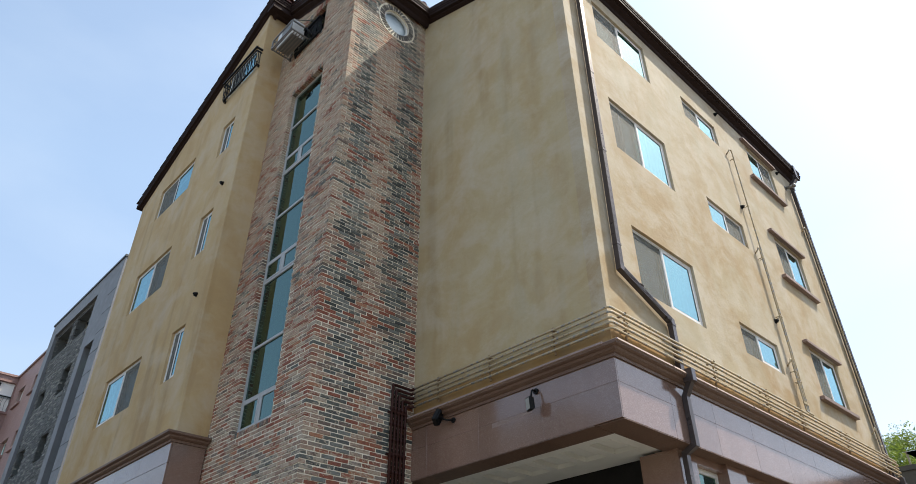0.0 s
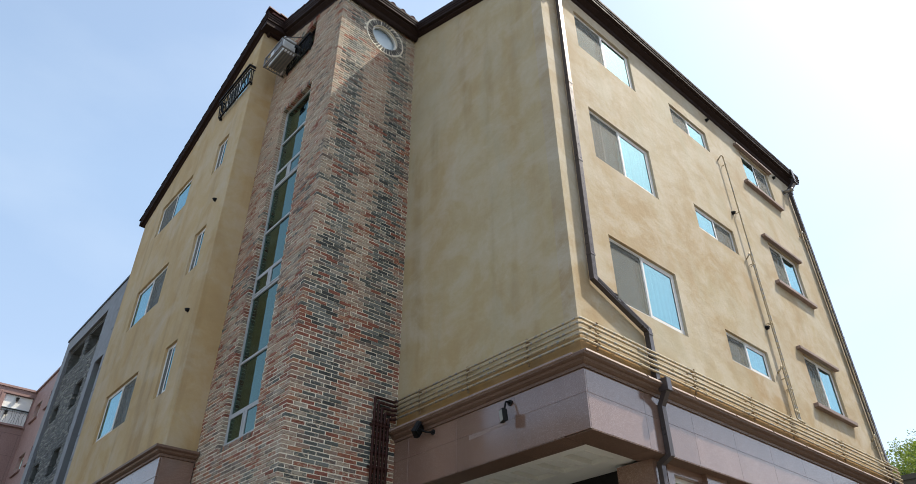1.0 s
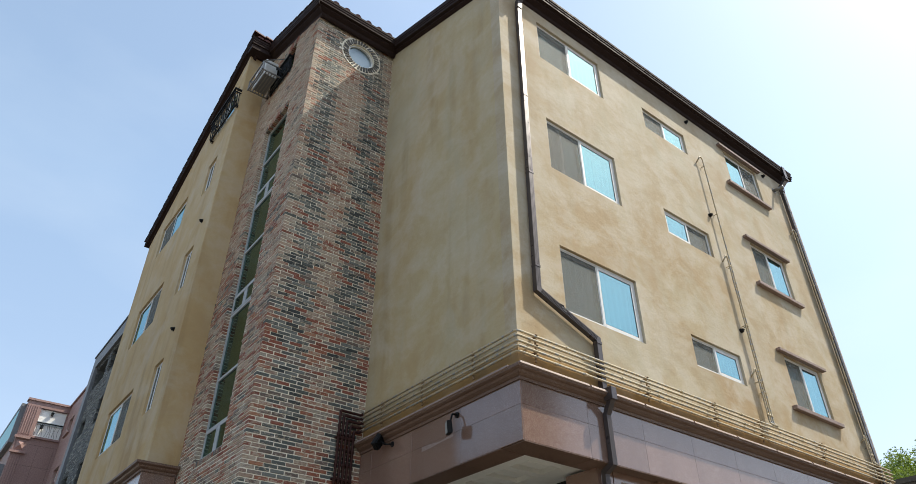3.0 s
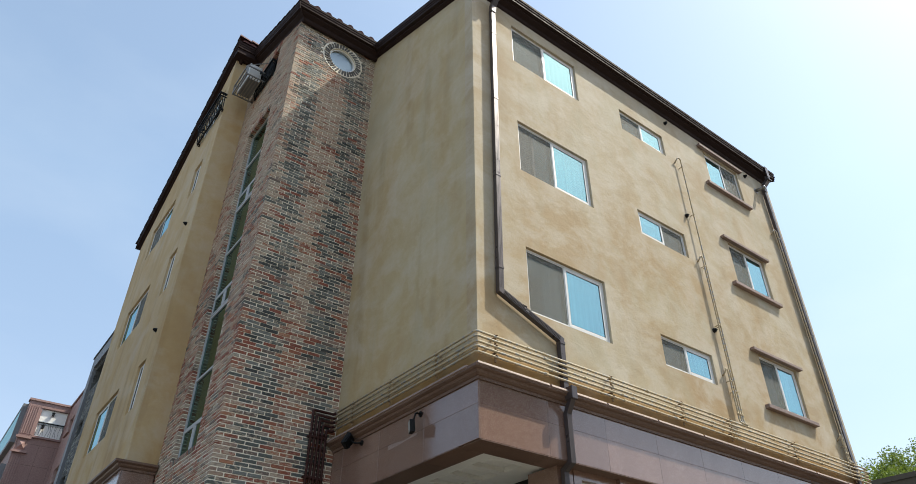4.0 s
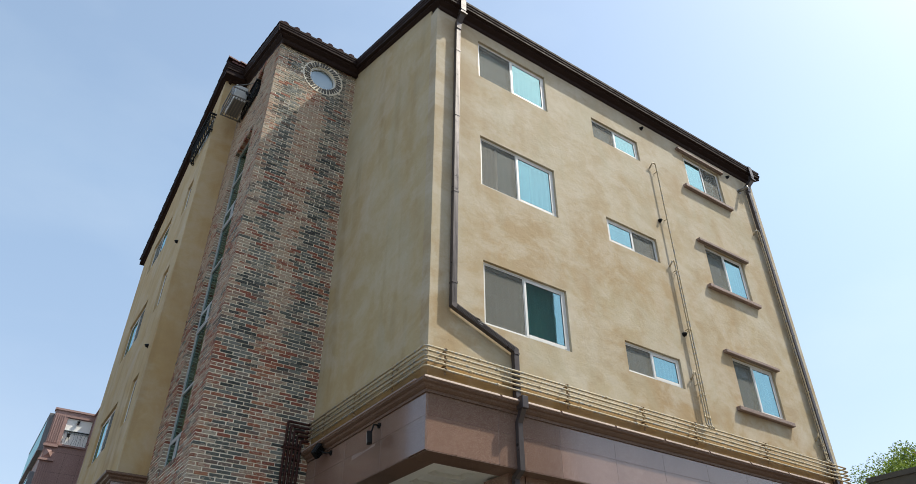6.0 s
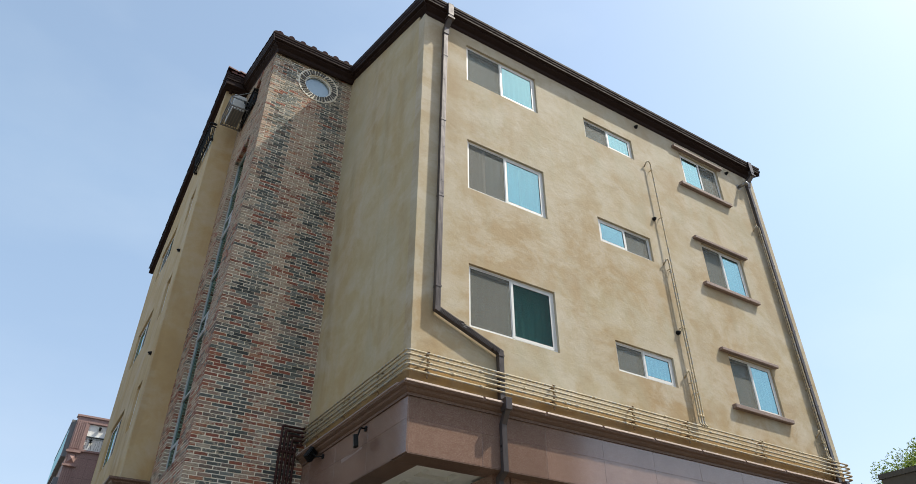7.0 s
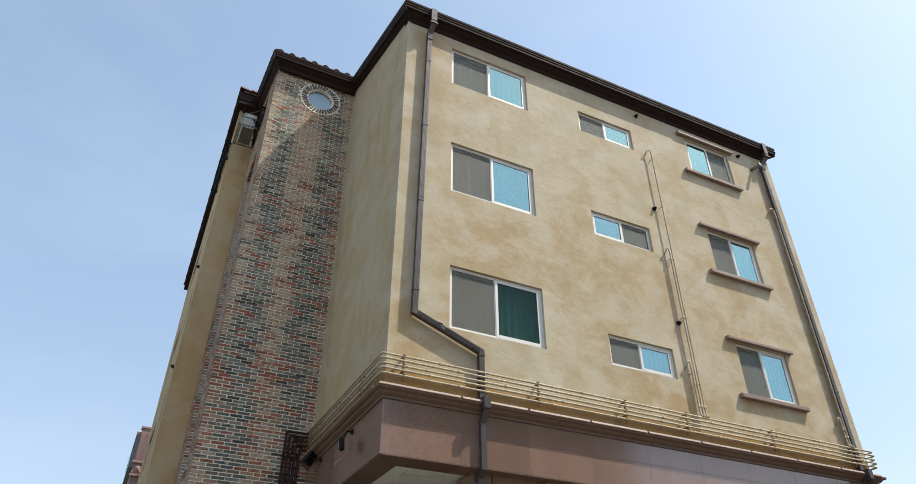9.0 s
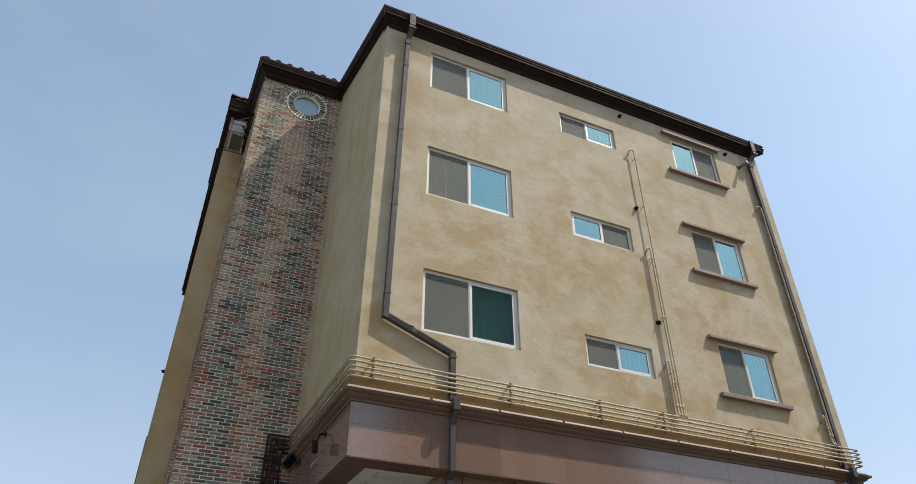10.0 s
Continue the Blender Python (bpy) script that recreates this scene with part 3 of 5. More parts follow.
gl = "dark brown stepped metal eaves gutter"
O = 0.26
edge_run("bargeboard", (-3.0 + O, 14.05, roof_z(14.05)), (-3.0 + O, 7.0 + O, 17.2), 0, 1, gl)
edge_run("eaves_gutter", (-3.0 + O, 7.0 + O, 17.2), (-2.5 + O, 7.0 + O, 17.2), 1, -1, gl)
edge_run("bargeboard", (-2.5 + O, 7.0 + O, 17.2), (-2.5 + O, 3.78 + O, roof_z(3.78)), -1, 1, gl)
edge_run("eaves_gutter", (-2.5 + O, 3.78 + O, roof_z(3.78)), (-0.32 + O, 3.78 + O, roof_z(3.78)), 1, -1, gl)
edge_run("bargeboard", (-0.32 + O, 3.78 + O, roof_z(3.78)), (-0.32 + O, -0.26 + O, 14.46), -1, 1, gl)
edge_run("eaves_gutter", (-0.32 + O, -0.26 + O, 14.46), (10.85 - O, -0.26 + O, 14.46), 1, 1, gl)
edge_run("bargeboard", (10.85 - O, -0.26 + O, 14.46), (10.85 - O, 7.0, 17.3), 1, 0, gl)
edge_run("bargeboard", (10.85 - O, 7.0, 17.3), (10.85 - O, 14.0, roof_z(14.0)), 0, 0, gl)

part("soffit_box", boxes((-2.96, -2.2, 7.06, 7.384, 16.84, 17.0)), BROWN_METAL, roof)

# granite base: cornice, fascia slabs, soffit
CORNICE = [(0.0, 0.0), (0.022, 0.0), (0.026, 0.042), (0.05, 0.05), (0.085, 0.070), (0.10, 0.10), (0.135, 0.108), (0.155, 0.120), (0.16, 0.158), (0.0, 0.185)]
for path in ([(-0.15, 4.215, 5.265), (-0.15, -0.02, 5.265), (10.74, -0.02, 5.265), (10.74, 3.0, 5.265)],
             [(-2.92, 13.9, 5.24), (-2.92, 7.33, 5.24), (-2.285, 7.33, 5.24)]):
    bm = bmesh.new()
    sweep(bm, path, CORNICE)
    part("cornice", bm, GRANITE_TRIM, building, "profiled red granite cornice")

# The lip takes the paler sill stone to paint the cornice's sunlit edge.
LIP = [(0.12, 0.165), (0.160, 0.140), (0.182, 0.148), (0.180, 0.158), (0.166, 0.186), (0.10, 0.196)]
runs = [((10.74, -0.02), (-0.15, -0.02), 9), ((-0.15, -0.02), (-0.15, 4.10), 4)]
for (xa, ya), (xb, yb), n in runs:
    for i in range(n):
        f, g = i / n, (i + 1) / n
        bm = bmesh.new()
        p, q = [(xa + (xb - xa) * k, ya + (yb - ya) * k, 5.265) for k in (f, g - 0.004)]
        if ya == yb and i == n - 1:
            sweep(bm, [q[:1] + (ya + 0.05, 5.265), q, p], LIP)
        elif ya == yb:
            sweep(bm, [q, p], LIP)
        else:
            p = (p[0], p[1] + (0.056 if i == 0 else 0), p[2])
            sweep(bm, [q, p], LIP)
        part("cornice_lip", bm, GRANITE_SILL, building, "stone lip along the cornice, coloured pale for its sunlit edge")


def slab(x0, x1, y0, y1, z0, z1, mat=GRANITE, name="granite_slab"):
    bm = bmesh.new()
    box(bm, x0 + (0.0015 if x1 - x0 > 0.1 else 0), x1 - (0.0015 if x1 - x0 > 0.1 else 0), y0 + (0.0015 if y1 - y0 > 0.1 else 0), y1 - (0.0015 if y1 - y0 > 0.1 else 0), z0, z1, bevel=0.002)
    return part(name, bm, mat, fascia)


part("base_wall", boxes((-2.89, -2.29, 7.36, 7.7, 0, 5.23), (-2.89, -2.5, 7.7, 13.9, 0, 5.23)), GRANITE_TRIM, building)
bm = boxes((-0.147, 10.72, -0.017, 0.40, 4.445, 5.258), (-0.147, 0.26, 0.40, 4.12, 4.445, 5.258))
fascia = part("fascia", bm, GRANITE_SILL, building, "red granite clad band over the ground floor")
JX = [-0.125, 1.14, 2.37, 3.59, 4.78, 5.97, 7.14, 8.33, 9.52, 10.74]
for a, b in zip(JX, JX[1:]):
    for z0, z1 in ((4.44, 4.927), (4.929, 5.262)):
        slab(a, b, -0.02, 0.0, z0, z1)
    # Undersides in the darker trim stone, which paints their shade along with their dirt.
    slab(a, b, -0.02, 0.42, 4.425, 4.438, GRANITE_TRIM)
bm = bmesh.new()
ys = [1.46 + 0.05 * i for i in range(17)]
lo = [bm.verts.new((-0.1515, y, 4.868 + 0.010 * math.sin(5 * y) - 0.012 * (y - 1.46))) for y in ys]
hi = [bm.verts.new((-0.1515, y, 4.905 + 0.012 * math.sin(9 * y + 1) + 0.006 * (y - 1.46))) for y in ys]
for i in range(16):
    bm.faces.new((lo[i], lo[i + 1], hi[i + 1], hi[i]))
part("dried_smear", bm, GRANITE_SILL, fascia, "pale dried smear along a joint of the granite")
JY = [-0.02, 1.28, 2.55, 3.75, 4.21]
for a, b in zip(JY, JY[1:]):
    for z0, z1 in ((4.44, 4.927), (4.929, 5.262)):
        slab(-0.15, -0.127, a, b, z0, z1)
    # Darker stone again for the dirt and shade underneath.
    slab(-0.15, 0.28, max(a, 0.425), b, 4.425, 4.438, GRANITE_TRIM)
LJ = [7.33, 8.6, 9.8, 11.0, 12.2, 13.4, 13.9]
for a, b in zip(LJ, LJ[1:]):
    for z0, z1 in ((4.44, 4.883), (4.889, 5.238), (3.6, 4.434), (2.7, 3.594)):
        slab(-2.92, -2.892, a, b, z0, z1)
for z0, z1 in ((4.44, 5.238), (3.6, 4.434), (2.7, 3.594)):
    slab(-2.89, -2.285, 7.33, 7.358, z0, z1)

bm = bmesh.new()
coffers = [(0.66 + i * 0.54, 0.66 + i * 0.54 + 0.40, 0.56, 1.20) for i in range(6)]
facade(bm, lambda u, w, z: (z, u, 4.47 + w), 0.42, 4.12, 0.28, 1.72, coffers, 0.09)
box(bm, 0.28, 1.72, 0.42, 4.12, 4.565, 4.59)
for a, b, c, d in coffers:
    box(bm, c + 0.09, d - 0.09, a + 0.07, b - 0.07, 4.50, 4.57, bevel=0.025)
tagged(part("ceiling", bm, SOFFIT_WHITE, building, "white coffered porch ceiling"))
bm = boxes((1.72, 1.80, 0.85, 9.0, 0, 4.6), (1.46, 1.78, 0.2, 0.82, 0, 4.424), (1.80, 1.96, 0.2, 0.45, 0, 4.424), (1.96, 2.72, 0.2, 0.45, 4.30, 4.424),
           (2.72, 3.3, 0.12, 0.45, 0, 4.424), (3.3, 10.6, 0.2, 0.45, 0, 4.424))
base = part("ground_floor_wall", bm, GRANITE, building, "red granite pillar and shop wall")
# Black sheet that paints the deep shade inside the porch.
bm = boxes((1.712, 1.722, 0.84, 4.2, 0, 4.468))
part("shade_panel", bm, BLACK_METAL, base, "black panel standing for the deep shade at the back of the porch")
bm = boxes((0.26, 1.72, 4.23, 9.0, 0.0, 5.2))
part("rear_wall", bm, ROOM, base)
bm = bmesh.new()
for d in ((1.96, 2.02, 0.30, 0.36, 2.2, 4.30), (2.66, 2.72, 0.30, 0.36, 2.2, 4.30), (2.02, 2.66, 0.30, 0.36, 4.23, 4.30), (2.02, 2.66, 0.30, 0.36, 2.2, 2.27)):
    box(bm, *d)
shopwin = part("window", bm, WHITE_PVC, building, "shop window with green glass")
part("pane", boxes((2.02, 2.66, 0.325, 0.331, 2.27, 4.23)), GLASS_GREEN, shopwin)
# Added white board, so the green glass in front of it looks brighter.
part("pane_backing", boxes((2.0, 2.68, 0.375, 0.38, 2.2, 4.29)), WHITE_WALL, shopwin, "pale board added behind the glass to brighten it")


# ---- windows ----
def window(at, turn, w, h, screen_left=True, depth=0.052, inner=0.0, name="window", curtain=False):
    """A white two-leaf sliding window, its lower left outer corner at the opening's corner; local y goes inwards."""
    m = pose(*at, 0, 0, turn)
    bm = boxes((0, 0.05, depth, depth + 0.10, 0, h), (w - 0.05, w, depth, depth + 0.10, 0, h),
               (0.05, w - 0.05, depth, depth + 0.10, 0, 0.06), (0.05, w - 0.05, depth, depth + 0.10, h - 0.04, h), bevel=0.003)
    win = part(name, bm, WHITE_PVC, building, "white pvc sliding window with a grey insect screen")
    win.matrix_basis = m
    part("lining", boxes((0.001, 0.013, depth + 0.101, 0.26, 0.002, h - 0.002), (w - 0.013, w - 0.001, depth + 0.101, 0.26, 0.002, h - 0.002),
                         (0.013, w - 0.013, depth + 0.101, 0.26, 0.002, 0.014), (0.013, w - 0.013, depth + 0.101, 0.26, h - 0.014, h - 0.002)), WHITE_PVC, win)
    c = w / 2

    def leaf(u0, u1, y, bar):
        bm = boxes((u0, u0 + bar, y, y + 0.03, 0.05, h - 0.04), (u1 - bar, u1, y, y + 0.03, 0.05, h - 0.04),
                   (u0 + bar, u1 - bar, y, y + 0.03, 0.04, 0.05 + bar), (u0 + bar, u1 - bar, y, y + 0.03, h - 0.04 - bar, h - 0.04), bevel=0.003)
        part("sash", bm, WHITE_PVC, win)
        part("pane", boxes((u0 + bar, u1 - bar, y + 0.012, y + 0.018, 0.05 + bar, h - 0.04 - bar)), GLASS, win)
        g, a, b, lo, hi = 0.007, u0 + bar, u1 - bar, 0.05 + bar, h - 0.04 - bar
        part("gasket", boxes((a, a + g, y + 0.006, y + 0.012, lo, hi), (b - g, b, y + 0.006, y + 0.012, lo, hi), (a + g, b - g, y + 0.006, y + 0.012, lo, lo + g), (a + g, b - g, y + 0.006, y + 0.012, hi - g, hi)), RUBBER, win)
    if screen_left:
        leaf(0.05 + w * inner, c + 0.03 + w * inner, depth + 0.055, 0.05)
        leaf(c - 0.03, w - 0.05, depth - 0.004, 0.055)
        s0, s1 = 0.05, c - 0.03
    else:
        leaf(c - 0.03, w - 0.05, depth + 0.055, 0.05)
        leaf(0.05, c + 0.03, depth - 0.004, 0.055)
        s0, s1 = c + 0.03, w - 0.05
    y = depth + 0.006
    part("screen_frame", boxes((s0, s0 + 0.016, y, y + 0.012, 0.05, h - 0.04), (s1 - 0.016, s1, y, y + 0.012, 0.05, h - 0.04),
                               (s0 + 0.016, s1 - 0.016, y, y + 0.012, 0.05, 0.066), (s0 + 0.016, s1 - 0.016, y, y + 0.012, h - 0.056, h - 0.04)), WHITE_PVC, win)
    part("screen", boxes((s0 + 0.016, s1 - 0.016, y + 0.004, y + 0.006, 0.066, h - 0.056)), SCREEN, win, "grey insect mesh")
    if curtain:
        bm = bmesh.new()
        n = 64
        top = [bm.verts.new((0.015 + (w - 0.03) * i / n, 0.222 + 0.012 * math.sin(i * 1.3), h - 0.02)) for i in range(n + 1)]
        low = [bm.verts.new((0.015 + (w - 0.03) * i / n, 0.222 + 0.014 * math.sin(i * 1.3 + 0.2), 0.0)) for i in range(n + 1)]
        for i in range(n):
            bm.faces.new((top[i], top[i + 1], low[i + 1], low[i]))
        part("curtain", bm, CURTAIN, win, "pale gathered curtain")
    return win


for k, (a, b, c, d) in enumerate(HOLES_A):
    storey, col = divmod(k, 3)
    left = {(0, 0): True, (1, 0): True, (2, 0): True, (0, 1): True, (1, 1): False, (2, 1): True, (0, 2): True, (1, 2): True, (2, 2): False}[(storey, col)]
    window((a, 0, c), 0, b - a, d - c, left, inner=0.2 if (storey, col) == (1, 0) else 0.0, curtain=(storey, col) != (1, 1))
for k, (a, b, c, d) in enumerate(HOLES_L[:6]):
    storey, col = divmod(k, 2)
    window((LX, b, c), -90, b - a, d - c, (storey == 2) or col == 1, depth=0.055)
window((LX, 9.22, 14.95), -90, 1.5, 1.0, True, depth=0.055)

# granite hoods and sills of the end windows
for z0, z1 in ROWS_Z:
    for name, z, dz in (("window_hood", z1 + (0.095 if z0 > 12 else 0.01), 0.07), ("window_sill", z0 - 0.172, 0.088)):
        bm = bmesh.new()
        box(bm, 7.39, 9.28, -0.10, 0.045 if name == "window_sill" else -0.001, z, z + dz, bevel=0.008)
        part(name, bm, GRANITE_SILL, building, "pinkish granite bar over the window" if name == "window_hood" else "pinkish granite sill")


# ---- brick tower: core, stair window, round window ----
TW = (5.155, 6.46, 5.29, 13.52)          # stair window
AW = (5.42, 6.72, 15.02, 15.98)          # attic opening
RC, RR = (-1.04, 15.08), 0.36            # round window
bm = bmesh.new()
facade(bm, lambda u, w, z: (TX + 0.004 + w, u, z), TY + 0.3, LY0, 0.0, lambda y: roof_z(y) - 0.15, [(q[0] - 0.008, q[1] + 0.008, q[2] - 0.008, q[3] + 0.008) for q in (TW, AW)], 0.28)
tower_west = part("tower_wall", bm, MORTAR, building, "brick stair tower of reclaimed red, grey and lime-washed bricks")
bm = bmesh.new()
facade(bm, lambda u, w, z: (u, TY + 0.005 + w, z), TX + 0.005, AX0 + 0.02, 0.0, roof_z(TY) - 0.15, [(RC[0] - 0.42, RC[0] + 0.42, RC[1] - 0.42, RC[1] + 0.42)], 0.28)
N = 48
sq, ci, cb = [], [], []
for i in range(N):
    an = 2 * math.pi * i / N
    c, s = math.cos(an), math.sin(an)
    k = 0.42 / max(abs(c), abs(s))
    sq.append(bm.verts.new((RC[0] + c * k, TY + 0.005, RC[1] + s * k)))
    ci.append(bm.verts.new((RC[0] + c * RR, TY + 0.005, RC[1] + s * RR)))
    cb.append(bm.verts.new((RC[0] + c * RR, TY + 0.25, RC[1] + s * RR)))
for i in range(N):
    j = (i + 1) % N
    bm.faces.new((sq[i], sq[j], ci[j], ci[i]))
    bm.faces.new((ci[i], ci[j], cb[j], cb[i]))
tower_south = part("tower_wall", bm, MORTAR, building, "brick stair tower of reclaimed red, grey and lime-washed bricks")


def ring(bm, r0, r1, y0, y1, n=48):
    vs = [[bm.verts.new((RC[0] + r * math.cos(2 * math.pi * i / n), y, RC[1] + r * math.sin(2 * math.pi * i / n))) for i in range(n)]
          for r, y in ((r0, y0), (r1, y0), (r1, y1), (r0, y1))]
    for a in range(4):
        for i in range(n):
            j = (i + 1) % n
            bm.faces.new((vs[a][i], vs[(a + 1) % 4][i], vs[(a + 1) % 4][j], vs[a][j]))
    bmesh.ops.recalc_face_normals(bm, faces=bm.faces[:])


bm = bmesh.new()
ring(bm, 0.328, 0.366, TY + 0.04, TY + 0.13)
rwin = part("round_window", bm, WHITE_PVC, building, "round white-framed window in a ring of bricks")
bm = bmesh.new()
pts = [bm.verts.new((RC[0] + 0.334 * math.cos(2 * math.pi * i / N), TY + 0.085, RC[1] + 0.334 * math.sin(2 * math.pi * i / N))) for i in range(N)]
bm.faces.new(pts)
part("pane", bm, GLASS_ROUND, rwin)
bm = bmesh.new()
ring(bm, 0.526, 0.556, TY - 0.012, TY + 0.03)
ring(bm, 0.362, 0.5255, TY - 0.006, TY + 0.002)
part("mortar_ring", bm, MORTAR, rwin)

y0, y1, z0, z1 = TW
fx = TX + 0.095
rails = [z0, 5.88, 6.90, 8.32, 8.78, 9.90, 11.10, 11.55, 12.45, z1]
bm = boxes((fx, fx + 0.07, y0, y0 + 0.05, z0, z1), (fx, fx + 0.07, y1 - 0.05, y1, z0, z1), (fx, fx + 0.07, y0 + 0.05, y1 - 0.05, z0, z0 + 0.05),
           (fx, fx + 0.07, y0 + 0.05, y1 - 0.05, z1 - 0.05, z1), bevel=0.003)
stair_win = part("stair_window", bm, GREY_PVC, building, "tall pale grey framed stair window with green glass")
for z in rails[1:-1]:
    part("transom", boxes((fx + 0.002, fx + 0.068, y0 + 0.05, y1 - 0.05, z - 0.027, z + 0.027), bevel=0.003), GREY_PVC, stair_win)
for a, b in zip(rails, rails[1:]):
    za, zb = a + (0.05 if a == z0 else 0.027), b - (0.05 if b == z1 else 0.027)
    if b - a < 0.66:
        ym = (y0 + y1) / 2
        part("mullion", boxes((fx + 0.002, fx + 0.068, ym - 0.035, ym + 0.035, za, zb), bevel=0.003), GREY_PVC, stair_win)
        for p, q in ((y0 + 0.05, ym - 0.035), (ym + 0.035, y1 - 0.05)):
            bm = boxes((fx - 0.006, fx + 0.03, p, p + 0.04, za, zb), (fx - 0.006, fx + 0.03, q - 0.04, q, za, zb),
                       (fx - 0.006, fx + 0.03, p + 0.04, q - 0.04, za, za + 0.04), (fx - 0.006, fx + 0.03, p + 0.04, q - 0.04, zb - 0.04, zb), bevel=0.003)
            part("sash", bm, GREY_PVC, stair_win)
            part("pane", boxes((fx + 0.010, fx + 0.016, p + 0.04, q - 0.04, za + 0.04, zb - 0.04)), GLASS_GREEN, stair_win)
    else:
        part("pane", boxes((fx + 0.030, fx + 0.036, y0 + 0.05, y1 - 0.05, za, zb)), GLASS_GREEN, stair_win)
bm = boxes((TX + 1.2, TX + 1.3, TY + 0.3, LY0, 0.2, 16.2))
for z in (5.6, 8.4, 11.3, 14.2):
    box(bm, TX + 0.35, TX + 1.2, TY + 0.3, TY + 1.2, z, z + 0.18)
part("stair_core", bm, ROOM, building)
a0, a1, b0, b1 = AW
bm = boxes((fx, fx + 0.06, a0, a0 + 0.05, b0, b1), (fx, fx + 0.06, a1 - 0.05, a1, b0, b1), (fx, fx + 0.06, a0 + 0.05, a1 - 0.05, b0, b0 + 0.05),
           (fx, fx + 0.06, a0 + 0.05, a1 - 0.05, b1 - 0.05, b1), (fx, fx + 0.06, (a0 + a1) / 2 - 0.03, (a0 + a1) / 2 + 0.03, b0 + 0.05, b1 - 0.05))
attic_win = part("attic_window", bm, BLACK_METAL, building, "dark framed attic window")
part("pane", boxes((fx + 0.03, fx + 0.036, a0 + 0.05, a1 - 0.05, b0 + 0.05, b1 - 0.05)), GLASS_GREEN, attic_win)


# ---- things fixed to the building ----
def gas_pipes():
    run = thing("gas_pipe_run", (0, 0, 5.6), "bundle of five weathered tan gas pipes round the wall", "pipes")
    off = Vector((0, 0, -5.6))
    for i in range(5):
        z = 5.63 + i * 0.08
        k = 0.012 * (i % 2)
        bm = bmesh.new()
        tube(bm, [Vector(p) + off for p in round_path([(10.825 + k, 1.6, z), (10.825 + k, -0.115 - k, z), (-0.245 - k, -0.115 - k, z), (-0.245 - k, 3.98, z)], 0.06)], 0.0185)
        part("pipe", bm, TAN_PIPE, run, smooth=True)
        for j in range(6):
            x = rng0.uniform(0.4, 10.4)
            bm = bmesh.new()
            tube(bm, [Vector((x, -0.115 - k, z)) + off, Vector((x + 0.06, -0.115 - k, z)) + off], 0.025)
            part("coupling", bm, TAN_PIPE, run, smooth=True)
    for x in (0.12, 2.55, 4.35, 5.75, 7.9, 10.2):
        bm = boxes((x - 0.016, x + 0.016, -0.098, -0.09, 0.0, 0.40), (x - 0.02, x + 0.02, -0.092, 0.0, 0.34, 0.355), (x - 0.02, x + 0.02, -0.092, 0.0, 0.10, 0.115))
        for i in range(5):
            z = 0.03 + i * 0.08
            box(bm, x - 0.018, x + 0.018, -0.142, -0.096, z + 0.018, z + 0.026)
        tube(bm, [(x, -0.085, -0.035), (x, -0.085, 0.02)], 0.016)
        part("bracket", bm, RUSTY, run)
    for y in (0.9, 2.2, 3.4):
        bm = boxes((-0.228, -0.22, y - 0.016, y + 0.016, 0.0, 0.40), (-0.222, -0.13, y - 0.02, y + 0.02, 0.34, 0.355))
        tube(bm, [(-0.205, y, -0.035), (-0.205, y, 0.02)], 0.016)
        part("bracket", bm, RUSTY, run)


rng0 = random.Random(3)
gas_pipes()


def riser(x, top, hook, low=5.98):
    """A tan gas pipe down the wall from a hooked branch."""
    ob = thing("gas_riser", (x, -0.09, 0), "thin tan gas riser pipe clipped to the stucco wall", "pipe", "gas risers")
    bm = bmesh.new()
    pts = [(-hook, 0.09, top - 0.14), (-hook, 0.0, top - 0.06), (-hook * 0.7, 0.0, top), (-0.02, 0.0, top), (0, 0.0, top - 0.06), (0, 0.0, low + 0.05), (0, -0.06, low - 0.02)]
    tube(bm, round_path(pts, 0.05), 0.0165)
    part("pipe", bm, TAN_PIPE, ob, smooth=True)
    z = top - 0.25
    while z > low + 0.3:
        bm = boxes((-0.022, 0.022, -0.022, -0.017, z - 0.014, z + 0.014), (-0.006, 0.006, -0.018, 0.09, z - 0.008, z + 0.008))
        part("clip", bm, TAN_PIPE, ob)
        z -= 1.45
    bm = bmesh.new()
    tube(bm, [(0, 0, low + 0.17), (0, 0, low + 0.23)], 0.0195)
    part("coupling", bm, TAN_PIPE, ob, smooth=True)
    return ob


riser(6.285, 12.70, 0.14)
riser(6.215, 9.80, 0.09)
riser(6.145, 7.10, 0.08)
riser(10.22, 12.22, 0.16)
riser(10.15, 6.60, 0.07)


